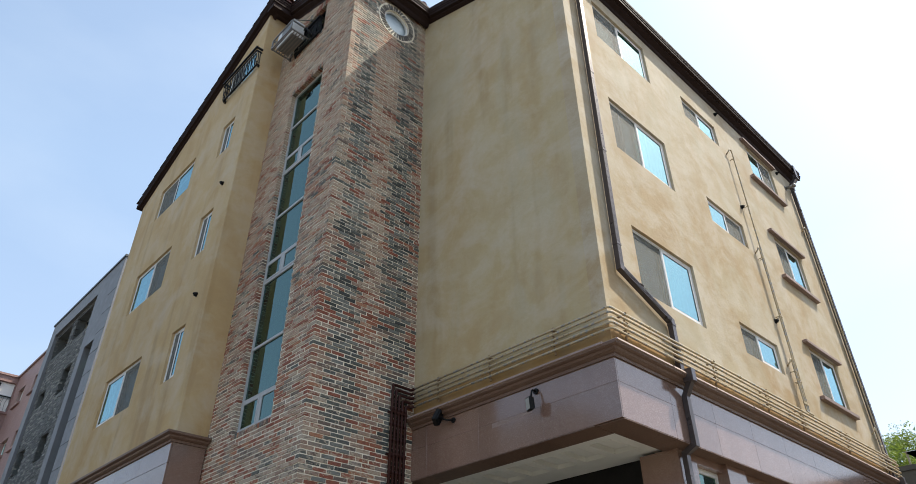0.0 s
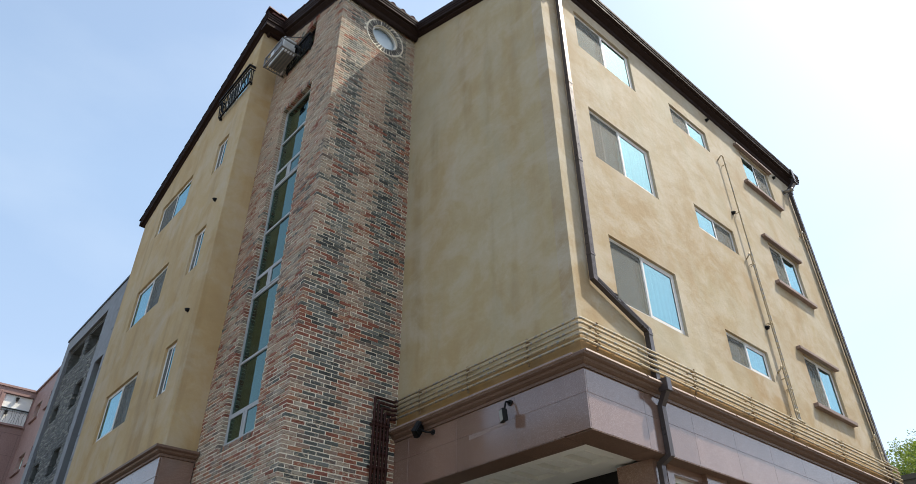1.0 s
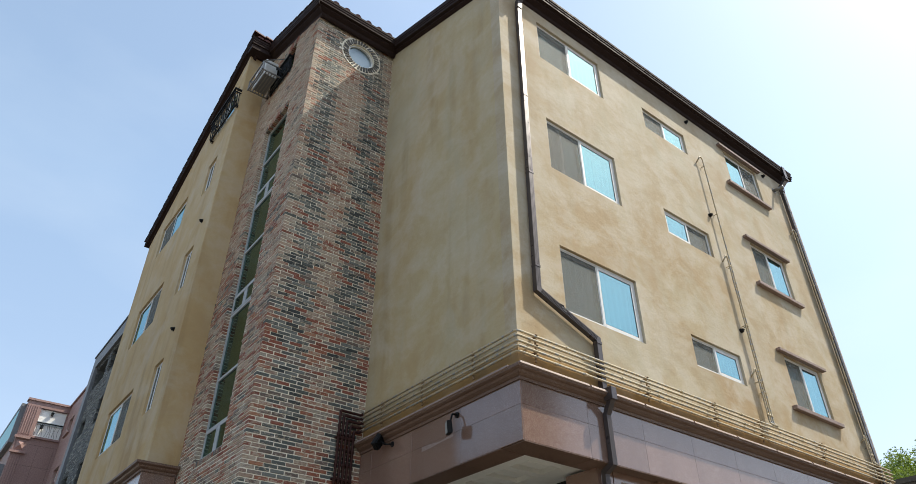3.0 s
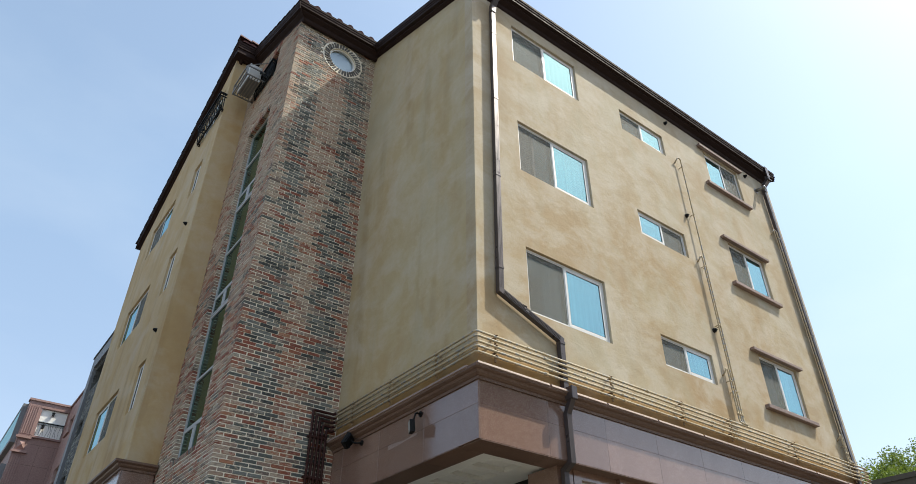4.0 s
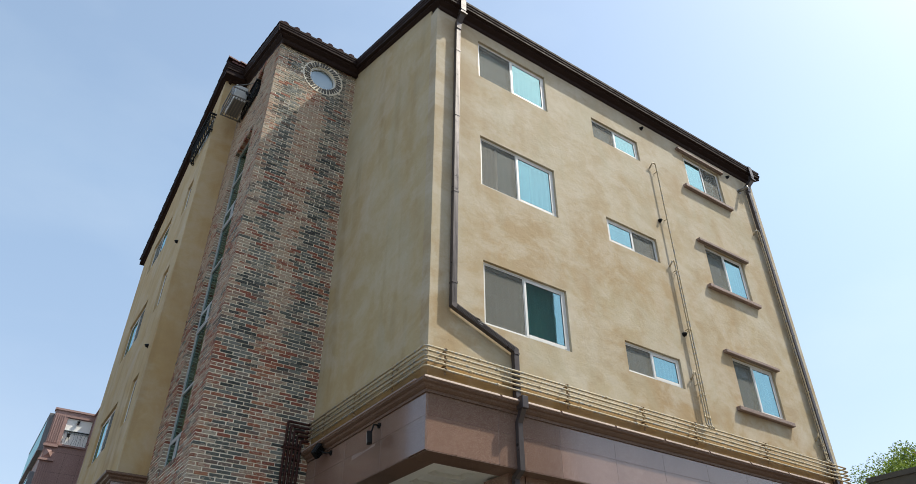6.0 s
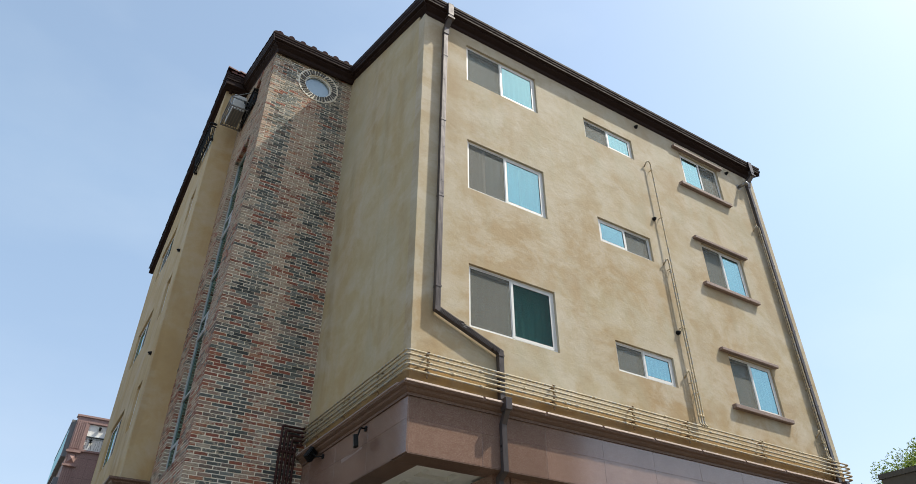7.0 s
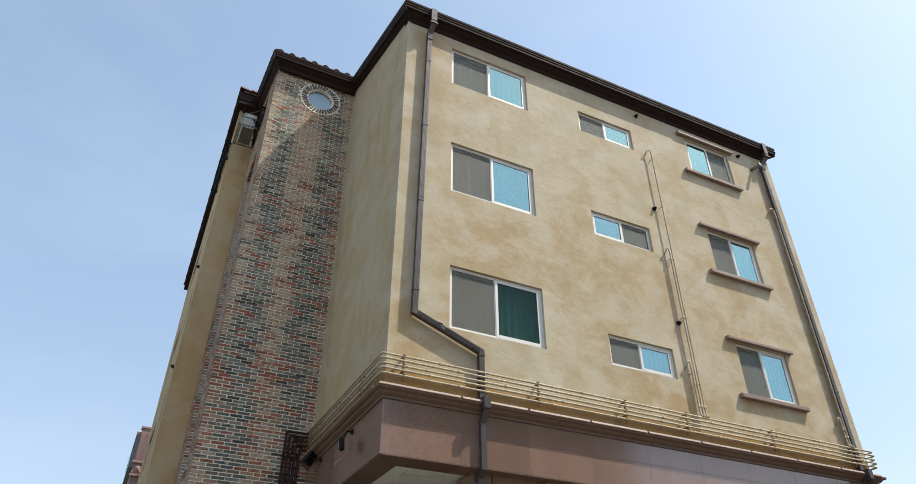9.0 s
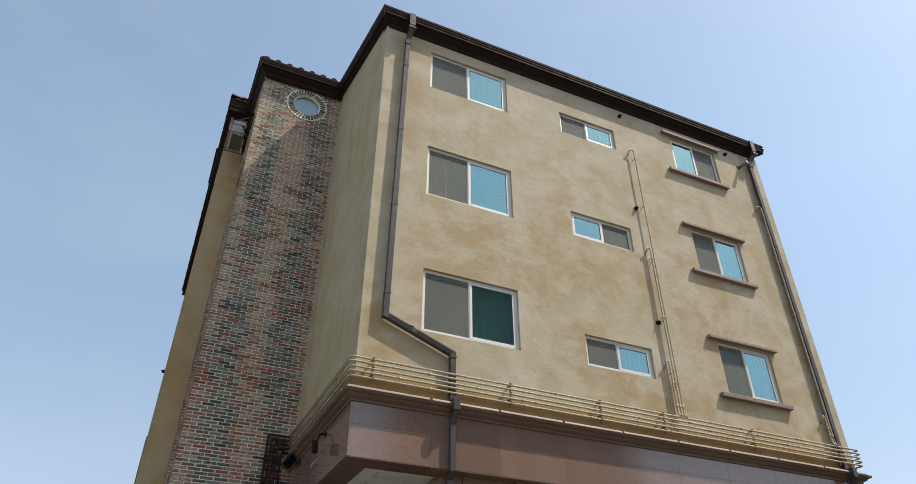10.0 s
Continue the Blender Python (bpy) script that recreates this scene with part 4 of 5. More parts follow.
def wall_pipes():
    ob = thing("riser_pipe_bundle", (-0.5, TY - 0.06, 3.0), "dark red-brown painted pipes down the brick tower", "pipes")
    o = Vector((0.5, 0, -3.0))
    for i in range(5):
        z, x = 5.63 + i * 0.08, -0.36 - i * 0.073
        bm = bmesh.new()
        pts = [Vector((-0.245, -0.1, z)) + o, Vector((-0.245, 0.0, z)) + o, Vector((x, 0.0, z)) + o, Vector((x, 0.0, 2.6)) + o]
        tube(bm, round_path(pts, 0.03, 3), 0.024)
        part("pipe", bm, RUST_PIPE, ob, smooth=True)
        zz = 5.5
        while zz > 3.0:
            bm = bmesh.new()
            tube(bm, [Vector((x, 0, zz)) + o, Vector((x, 0, zz + 0.05)) + o], 0.031)
            part("collar", bm, RUST_PIPE, ob, smooth=True)
            zz -= 0.26
    for z in (5.45, 4.75, 4.05):
        part("clamp", boxes((-0.20, 0.16, -0.035, -0.028, z - 3, z - 2.965), (-0.20, 0.16, 0.028, 0.055, z - 3, z - 2.965)), RUST_PIPE, ob)


wall_pipes()


def downpipe(x, bend=None, gx=None):
    """A rectangular brown rainwater pipe from the gutter to the cornice and past it."""
    ob = thing("downpipe", (x, 0, 0), "dark brown rectangular metal rainwater downpipe on the wall", "downpipe", "downpipes")
    gx = gx if gx is not None else x
    ex = bend if bend is not None else x
    bm = boxes((gx - x - 0.07, gx - x + 0.07, -0.285, -0.262, 14.10, 14.47), (gx - x - 0.07, gx - x + 0.07, -0.285, -0.2, 14.455, 14.475), bevel=0.004)
    part("gutter_strap", bm, PIPE_METAL, ob)
    bm = bmesh.new()
    tube(bm, [(gx - x, -0.235, 14.16), (gx - x, -0.225, 14.02), (0.05 if bend else 0, -0.10, 13.80), (0.05 if bend else 0, -0.085, 13.62)], 0.05, square=(0.058, 0.048))
    box(bm, gx - x - 0.085, gx - x + 0.085, -0.30, -0.17, 13.98, 14.02)
    part("outlet_elbow", bm, PIPE_METAL, ob)
    bm = bmesh.new()
    pts = [(0.05 if bend else 0, -0.075, 13.7)] + ([(-0.03, -0.075, 6.80), (ex - x, -0.075, 6.33), (ex - x, -0.075, 5.40)] if bend else [(0, -0.075, 5.40)])
    tube(bm, pts, 0.05, square=(0.048, 0.042))
    part("pipe", bm, PIPE_METAL, ob)
    lean = 0.08 if bend else 0.0
    for s in (-0.028, 0.0, 0.028):
        bm = bmesh.new()
        tube(bm, [(s + lean * 0.6, -0.117, 13.65), (s - lean * 0.36, -0.117, 6.85)], 0.005, square=(0.006, 0.0022))
        part("seam_rib", bm, PIPE_METAL, ob)
    z = 12.9
    while z > 7:
        s = lean * ((z - 6.8) / 6.9 - 0.37)
        part("band", boxes((s - 0.055, s + 0.055, -0.124, -0.033, z, z + 0.035)), PIPE_METAL, ob)
        z -= 1.9
    e = ex - x
    bm = bmesh.new()
    box(bm, e - 0.058, e + 0.058, -0.275, -0.115, 5.30, 5.50, bevel=0.006)
    part("hopper", bm, PIPE_METAL, ob)
    if bend:
        slope = Vector((e + 0.03, 0, -0.47)).normalized()
        up = Vector((-slope.z, 0, slope.x))
        for s in (-0.024, 0.0, 0.024):
            a, b = Vector((-0.03, -0.119, 6.80)) + up * s + slope * 0.05, Vector((e, -0.119, 6.33)) + up * s - slope * 0.03
            bm = bmesh.new()
            tube(bm, [a, b], 0.004, square=(0.004, 0.004))
            part("seam_rib", bm, PIPE_METAL, ob)
        c = Vector((-0.03, -0.115, 6.80)).lerp(Vector((e, -0.115, 6.33)), 0.40)
        for along, high, curl, mat in ((-0.05, 0.022, 0.022, PIPE_METAL), (0.0, 0.0, 0.016, TORN), (0.05, 0.012, 0.014, TORN), (0.09, -0.03, 0.012, PIPE_METAL), (0.03, -0.032, 0.012, TORN), (-0.03, -0.02, 0.008, RUBBER)):
            p = c + slope * along + up * high
            bm = bmesh.new()
            vs = [bm.verts.new(q) for q in (p - slope * 0.05, p + slope * 0.05 + up * 0.012, p + slope * 0.03 + up * 0.03 + Vector((0, -curl, 0)), p - slope * 0.04 + up * 0.022 + Vector((0, -curl * 0.5, 0)))]
            bmesh.ops.solidify(bm, geom=[bm.faces.new(vs)], thickness=0.003)
            part("torn_flap", bm, mat, ob, "torn and bent sheet metal at a split joint")
        part("joint_sleeve", boxes((e - 0.054, e + 0.054, -0.126, -0.03, 6.25, 6.29)), PIPE_METAL, ob)
    bm = bmesh.new()
    tube(bm, [(e, -0.20, 5.32), (e + 0.004, -0.15, 5.24), (e + 0.008, -0.075, 5.12), (e + 0.012, -0.075, 4.42), (e + 0.05, 0.12, 4.34), (e + 0.05, 0.13, 0.0)], 0.05, square=(0.043, 0.040))
    part("pipe", bm, PIPE_METAL, ob)
    return ob


downpipe(0.30, bend=1.49, gx=0.37)
downpipe(10.31, gx=10.42)


def vent_cap(x, y, z, turn):
    """A small black hooded vent."""
    ob = thing("vent_cap", (0, 0, 0), "small black hooded round vent cap on stucco", "vent", "wall vents")
    bm = bmesh.new()
    tube(bm, [(0, 0.005, 0), (0, -0.02, 0)], 0.062, 16)
    part("flange", bm, BLACK_METAL, ob)
    bm = bmesh.new()
    n = 10
    rows = []
    for i in range(5):
        a = math.pi / 2 * i / 4
        rows.append([bm.verts.new((0.052 * math.cos(math.pi * j / n) * math.cos(a * 0.9), -0.02 - 0.085 * math.sin(a), 0.052 * math.sin(math.pi * j / n) * math.cos(a * 0.9) + 0.002)) for j in range(n + 1)])
    for r, s in zip(rows, rows[1:]):
        for j in range(n):
            bm.faces.new((r[j], r[j + 1], s[j + 1], s[j]))
    tube(bm, [(0, -0.01, -0.006), (0, -0.07, -0.006)], 0.044, 12)
    part("hood", bm, BLACK_METAL, ob, smooth=True)
    ob.matrix_basis = pose(x, y, z, 0, 0, turn) @ Matrix.Scale(0.82, 4)
    return ob


for p in ((6.11, 0, 13.87, 0), (6.10, 0, 10.92, 0), (6.13, 0, 7.98, 0), (9.55, 0, 13.86, 0), (LX, 7.97, 11.39, -90), (LX, 7.97, 8.46, -90)):
    vent_cap(*p)

flue = thing("boiler_flue", (9.98, 0, 13.56), "stainless steel boiler flue stub with round wall plate", "flue")
bm = bmesh.new()
tube(bm, [(0, 0.002, 0), (0, -0.012, 0)], 0.085, 20)
part("wall_plate", bm, STEEL, flue, smooth=False)
bm = bmesh.new()
tube(bm, [(0, -0.01, 0), (0.04, -0.25, 0.0)], 0.046, 16)
part("stub", bm, STEEL, flue, smooth=True)
bm = bmesh.new()
tube(bm, [(0.03, -0.19, 0.0), (0.043, -0.27, 0.0)], 0.054, 16)
part("end_cap", bm, STEEL, flue, smooth=True)


def floodlight(y, z, drop, swing, tilt, yaw, size):
    """A black lamp on a short bracket on the granite."""
    ob = thing("floodlight", (-0.15, y, z), "black square floodlight on a bracket on the granite band", "floodlight", "floodlights")
    bm = bmesh.new()
    tube(bm, [(0, 0, 0), (-0.02, 0, 0)], 0.045, 14)
    part("wall_plate", bm, BLACK_METAL, ob)
    bm = bmesh.new()
    tube(bm, round_path([(-0.015, 0, 0), (-0.10, swing * 0.4, 0.0), (-0.16, swing, drop)], 0.03), 0.014)
    part("arm", bm, BLACK_METAL, ob, smooth=True)
    m = Matrix.Translation((-0.17, swing, drop - 0.03)) @ Matrix.Rotation(radians(tilt), 4, "Y") @ Matrix.Rotation(radians(yaw), 4, "Z") @ Matrix.Scale(size, 4)
    bm = bmesh.new()
    box(bm, -0.045, 0.03, -0.09, 0.09, -0.12, 0.12, bevel=0.008)
    for i in range(6):
        box(bm, 0.03, 0.055, -0.075 + i * 0.03, -0.067 + i * 0.03, -0.10, 0.10)
    bm.transform(m)
    body = part("housing", bm, BLACK_METAL, ob)
    bm = boxes((-0.049, -0.046, -0.07, 0.07, -0.10, 0.10))
    bm.transform(m)
    part("lens", bm, LENS_GLASS, body, "pale lamp lens")
    return ob


floodlight(3.10, 5.19, 0.09, 0.20, 30, -62, 0.95)
floodlight(1.36, 5.17, -0.20, -0.01, -6, -24, 0.78)


def outdoor_unit():
    ob = thing("outdoor_ac_unit", (-2.5, 6.42, 15.06), "white outdoor air conditioner unit in a steel cage bracket", "air conditioner")
    bm = bmesh.new()
    box(bm, -0.24, 0.10, -0.30, 0.42, 0.04, 0.58, bevel=0.015)
    body = part("casing", bm, AC_WHITE, ob)
    for i in range(9):
        part("louvre", boxes((-0.246, -0.239, -0.24, 0.22, 0.10 + i * 0.048, 0.13 + i * 0.048)), STEEL, body)
    bm = boxes(*[(-0.30 + 0.075 * i, -0.275 + 0.075 * i, -0.42, 0.45, 0.0, 0.02) for i in range(7)])
    part("tray", bm, STEEL, ob)
    part("base_pan", boxes((-0.23, 0.09, -0.29, 0.41, 0.028, 0.039)), GREY_PANEL, ob)
    for x in (-0.33, 0.20):
        for y in (-0.44, 0.46):
            part("post", boxes((x - 0.015, x + 0.015, y - 0.015, y + 0.015, -0.03, 0.30)), STEEL, ob)
    for z in (-0.02, 0.28):
        for d in ((-0.345, 0.235, -0.455, -0.425), (-0.345, 0.235, 0.445, 0.475), (-0.345, -0.315, -0.455, 0.475)):
            part("rail", boxes((*d, z, z + 0.03)), STEEL, ob)
    bm = bmesh.new()
    tube(bm, round_path([(0.05, -0.36, 0.3), (0.0, -0.55, 0.2), (0.1, -0.62, -0.05), (0.26, -0.5, 0.05)], 0.1), 0.022)
    part("hose", bm, BLACK_METAL, ob, smooth=True)
    for y in (-0.44, 0.46):
        bm = bmesh.new()
        tube(bm, [(0.22, y, 0.75), (-0.33, y, 0.30)], 0.012)
        part("stay", bm, STEEL, ob)


outdoor_unit()


def window_rail(at, turn, w, h, out):
    """A black wrought window guard: a basket that leans out towards its top rail, with scrolled ends."""
    ob = thing("window_guard", at, "black wrought metal guard rail under an attic window", "railing")
    foot = out * 0.45

    def lean(z):
        return -(foot + (out - foot) * z / h)
    for z, r in ((0.0, 0.018), (h, 0.022), (h - 0.11, 0.013)):
        bm = bmesh.new()
        tube(bm, [(0, 0.0, z), (0, lean(z), z), (w, lean(z), z), (w, 0, z)], r, square=(r, r))
        part("rail", bm, BLACK_METAL, ob)
    n = 19
    for i in range(n + 1):
        x = w * i / n
        bm = bmesh.new()
        belly = 0.045 if i % 2 else 0.02
        tube(bm, round_path([(x, lean(h - 0.11), h - 0.11), (x, lean(h * 0.5), h * 0.5), (x, lean(h * 0.2) - belly, h * 0.2), (x, lean(0), 0.0)], 0.08), 0.011, 6)
        part("baluster", bm, BLACK_METAL, ob)
    for x in (0.0, w):
        for f in (0.3, 0.65):
            bm = bmesh.new()
            tube(bm, [(x, lean(h) * f, h), (x, lean(0) * f, 0.0)], 0.011, 6)
            part("baluster", bm, BLACK_METAL, ob)
        bm = bmesh.new()
        tube(bm, round_path([(x, 0, -0.04), (x, lean(0) * 0.6, -0.07), (x, lean(0) * 1.5, 0.03), (x, lean(0) * 1.1, 0.14), (x, lean(0) * 0.6, 0.08)], 0.05), 0.012, 6)
        part("scroll", bm, BLACK_METAL, ob)
    ob.matrix_basis = pose(*at, 0, 0, turn)


window_rail((LX, 9.12, 14.84), -90, 1.74, 0.58, 0.17)
window_rail((TX, 6.62, 14.98), -90, 1.1, 0.5, 0.10)


# ---- neighbours ----
def grown(c, s):
    """Scale s about the point c."""
    return Matrix.Translation(c) @ Matrix.Scale(s, 4) @ Matrix.Translation(-Vector(c))


def grey_neighbour():
    ob = thing("office_building", (0, 0, 0), "grey panelled building with dark split-stone front", "building")
    x = -2.80
    strip, field = (14.40, 15.12, 1.0, 9.75), (15.52, 19.35, 1.0, 11.62)
    bm = bmesh.new()
    facade(bm, lambda u, w, z: (x + w, u, z), 13.72, 19.85, 0.0, 12.12, [strip, field], 0.35)
    wall = part("wall", bm, GREY_PANEL, ob, "grey metal panel wall")
    for z in [1.2 + 0.62 * i for i in range(17)]:
        part("panel_joint", boxes((x - 0.004, x + 0.002, 13.73, 14.39, z, z + 0.012)), BLACK_METAL, wall)
    part("parapet_cap", boxes((x - 0.03, x + 0.5, 13.70, 19.9, 12.12, 12.19)), SHEET, ob)
    part("side_wall", boxes((x + 0.35, 9.0, 13.75, 14.1, 0, 12.1), (x + 0.1, 9.0, 19.6, 19.84, 0, 12.1), (x + 1.9, x + 2.0, 14.6, 19.6, 0, 12.1)), GREY_PANEL, ob)
    part("roof", boxes((x + 0.35, 9.0, 14.6, 19.6, 11.95, 12.1)), CONCRETE, ob)
    part("strip_glass", boxes((x + 0.25, x + 0.26, 14.40, 15.12, 1.0, 9.75)), GLASS_GREEN, ob)
    for z in [1.6 + 0.85 * i for i in range(10)]:
        part("mullion", boxes((x + 0.2, x + 0.25, 14.40, 15.12, z, z + 0.05)), BLACK_METAL, ob)
    holes = [(15.95, 17.35, 10.72, 11.5), (17.75, 19.25, 10.72, 11.5), (16.35, 17.05, 8.9, 9.7), (18.4, 19.05, 9.0, 9.5), (16.35, 17.1, 6.95, 7.7), (18.4, 19.1, 6.95, 7.7),
             (16.35, 17.1, 4.6, 5.5), (18.4, 19.1, 4.6, 5.5)]
    bm = bmesh.new()
    facade(bm, lambda u, w, z: (x + 0.10 + w, u, z), 15.53, 19.34, 1.0, 11.6, holes, 0.25)
    stone = part("stone_wall", bm, DARK_STONE, ob, "dark split-face stone cladding")
    rr = random.Random(11)
    dims = []
    z = 4.0
    while z < 11.58:
        h = rr.choice((0.034, 0.042, 0.05))
        y = 15.54 - rr.uniform(0, 0.2)
        while y < 19.33:
            w = rr.uniform(0.08, 0.22)
            a, b = max(y, 15.54), min(y + w - 0.006, 19.33)
            if b - a > 0.03 and not any(p[0] - 0.02 < (a + b) / 2 < p[1] + 0.02 and p[2] - 0.03 < z + h / 2 < p[3] + 0.03 for p in holes):
                dims.append((x + 0.10 - rr.uniform(0.008, 0.022), x + 0.16, a, b, z, z + h - 0.006))
            y += w
        z += h
    verts, faces = [], []
    for x0, x1, y0, y1, z0, z1 in dims:
        k = len(verts)
        verts += [(u, v, w) for u in (x0, x1) for v in (y0, y1) for w in (z0, z1)]
        faces += [tuple(k + i for i in f) for f in ((0, 1, 3, 2), (4, 6, 7, 5), (0, 4, 5, 1), (2, 3, 7, 6), (0, 2, 6, 4), (1, 5, 7, 3))]
    me = bpy.data.meshes.new("stone_cladding")
    me.from_pydata(verts, [], faces)
    me.materials.append(SPLIT)
    st = new("stone_cladding", me)
    st.parent = stone
    tagged(st, "dark grey split stones with pale flecks", kind="stuff")
    for a, b, c, d in holes[:2]:
        part("loggia_wall", boxes((x + 0.8, x + 0.86, a - 0.3, b + 0.3, c - 0.4, d + 0.3), (x + 0.36, x + 0.8, a - 0.3, b + 0.3, d + 0.05, d + 0.1)), WHITE_WALL, ob)
    for a, b, c, d in holes[2:]:
        w = part("window", boxes((x + 0.26, x + 0.31, a, a + 0.05, c, d), (x + 0.26, x + 0.31, b - 0.05, b, c, d), (x + 0.26, x + 0.31, a + 0.05, b - 0.05, c, c + 0.05), (x + 0.26, x + 0.31, a + 0.05, b - 0.05, d - 0.05, d)), BLACK_METAL, ob)
        part("pane", boxes((x + 0.28, x + 0.285, a + 0.05, b - 0.05, c + 0.05, d - 0.05)), GLASS_GREEN, w)
    return ob


def split_material():
    m, nt, p = nodes_of("split_stone")
    rnd = nt.nodes.new("ShaderNodeNewGeometry").outputs["Random Per Island"]
    c = ramp(nt, rnd, [(0.0, (0.065, 0.068, 0.066)), (0.55, (0.115, 0.12, 0.116)), (0.80, (0.17, 0.175, 0.155)), (1.0, (0.34, 0.33, 0.29))])
    n = noise_at(nt, 16, 5, 0.65)
    c = mix(nt, ramp(nt, n, [(0.4, grey(0.0)), (0.7, grey(0.5))]), c, (0.16, 0.155, 0.14))
    nt.links.new(c, p.inputs["Base Color"])
    p.inputs["Roughness"].default_value = 0.8
    bump(nt, p, n, 0.6, 0.01)
    return m


SPLIT = split_material()
grey_neighbour().matrix_basis = grown((-7.0, -5.2, 1.5), 1.36)


def brown_neighbour():
    ob = thing("far_apartment_building", (0, 0, 0), "brown-pink stone apartment building with a white balcony recess", "building")
    y = 32.0
    rec = (-2.40, -1.2, 12.72, 14.12)
    bm = bmesh.new()
    facade(bm, lambda u, w, z: (u, y + w, z), -3.04, 0.2, 0.0, 14.42, [rec], 0.3)
    wall = part("wall", bm, PINK_STONE, ob, "brown-pink stone slab wall")
    part("parapet_cap", boxes((-3.1, 0.2, y - 0.06, y + 0.4, 14.42, 14.52)), PINK_STONE, ob)
    part("recess_wall", boxes((-2.39, -1.21, y + 0.10, y + 0.28, 12.73, 14.11)), WHITE_WALL, ob, "white balcony recess")
    part("recess_beam", boxes((-2.39, -1.21, y + 0.06, y + 0.10, 13.35, 13.5)), CANOPY, ob)
    part("ledge", boxes((-2.48, -1.1, y - 0.10, y, 12.62, 12.71)), PINK_STONE, ob)
    part("ledge", boxes((-2.48, -1.1, y - 0.02, y, 14.13, 14.19)), PINK_STONE, ob)
    part("side_wall", boxes((-3.04, -2.8, y + 0.3, y + 9, 0, 14.42), (-2.8, 8, y + 8.8, y + 9, 0, 14.4)), PINK_STONE, ob)
    part("roof", boxes((-3.0, 8, y + 0.3, y + 9, 14.25, 14.4)), CONCRETE, ob)
    for i in range(5):
        part("flute", boxes((-2.98 + i * 0.10, -2.93 + i * 0.10, y - 0.03, y, 12.75, 14.2)), PINK_STONE, wall)
        part("flute", boxes((-2.98 + i * 0.10, -2.93 + i * 0.10, y - 0.03, y, 10.0, 11.7)), PINK_STONE, wall)
    part("cornice", boxes((-3.12, -2.45, y - 0.12, y, 12.52, 12.64)), PINK_STONE, ob)
    part("cornice", boxes((-3.12, -2.45, y - 0.12, y, 11.82, 11.92)), PINK_STONE, ob)
    bm = bmesh.new()
    b = [bm.verts.new(c) for c in ((-2.95, y, 12.0), (-2.6, y, 12.0), (-2.6, y, 12.45), (-2.95, y, 12.45))]
    t = bm.verts.new((-2.77, y - 0.16, 12.2))
    for i in range(4):
        bm.faces.new((b[i], b[(i + 1) % 4], t))
    part("diamond_boss", bm, PINK_STONE, ob)
    for z in (3.0, 4.5, 6.0, 7.5, 9.0, 10.2, 11.3, 12.3):
        part("stone_joint", boxes((-3.03, 0.2, y - 0.004, y + 0.002, z, z + 0.012)), GRANITE_TRIM, wall)
    for x in (-2.0, -1.3):
        part("stone_joint", boxes((x, x + 0.012, y - 0.004, y + 0.002, 2.0, 12.3)), GRANITE_TRIM, wall)
    rail = part("balcony_rail", boxes((-2.40, -1.2, y + 0.02, y + 0.05, 13.42, 13.46)), BLACK_METAL, ob)
    rr = random.Random(5)
    for i in range(11):
        x = -2.36 + i * 0.112
        bm = bmesh.new()
        tube(bm, [(x, y + 0.035, 12.78), (x + rr.uniform(-0.07, 0.07), y + 0.035, 13.1), (x + rr.uniform(-0.04, 0.04), y + 0.035, 13.44)], 0.006, 5)
        part("baluster", bm, BLACK_METAL, rail)
    for x, z in ((-1.86, 13.95), (-2.14, 13.25)):
        lamp = part("wall_lantern", boxes((x - 0.05, x + 0.05, y - 0.05, y + 0.05, z - 0.12, z + 0.02), (x - 0.065, x + 0.065, y - 0.065, y + 0.065, z + 0.02, z + 0.05), (x - 0.01, x + 0.01, y - 0.01, y + 0.01, z + 0.05, z + 0.18)), BLACK_METAL, ob)
    for z in (3.4, 6.4, 9.4, 12.4):
        bay = part("glazed_bay", boxes((-3.26, -3.04, y + 0.5, y + 8.4, z, z + 0.25), (-3.26, -3.04, y + 0.5, y + 8.4, z + 1.75, z + 1.95), (-3.26, -3.04, y + 0.5, y + 0.62, z + 0.25, z + 1.75)), GREY_PANEL, ob, "grey glazed balcony bay")
        part("pane", boxes((-3.25, -3.23, y + 0.62, y + 8.4, z + 0.25, z + 1.75)), GLASS_GREEN, bay)
    # wing along the street
    bm = bmesh.new()
    holes = [(30.0, 31.0, 12.7, 13.5), (27.6, 28.6, 12.7, 13.5), (29.6, 30.8, 10.2, 11.0), (27.4, 28.6, 10.2, 11.0), (27.4, 28.6, 7.6, 8.4)]
    facade(bm, lambda u, w, z: (-1.15 + w, u, z), 26.7, y, 0.0, 14.42, holes, 0.25)
    wing = part("wing_wall", bm, PINK_STONE, ob)
    part("parapet_cap", boxes((-1.22, -0.8, 26.65, y - 0.06, 14.42, 14.52)), PINK_STONE, ob)
    for a, b, c, d in holes:
        w = part("window", boxes((-1.0, -0.95, a, b, c, c + 0.06), (-1.0, -0.95, a, b, d - 0.06, d), (-1.0, -0.95, a, a + 0.06, c + 0.06, d - 0.06), (-1.0, -0.95, b - 0.06, b, c + 0.06, d - 0.06)), WHITE_PVC, ob)
        part("pane", boxes((-0.98, -0.975, a + 0.06, b - 0.06, c + 0.06, d - 0.06)), GLASS, w)
        part("sill", boxes((-1.24, -1.15, a - 0.1, b + 0.1, c - 0.1, c)), PINK_STONE, w)
    return ob


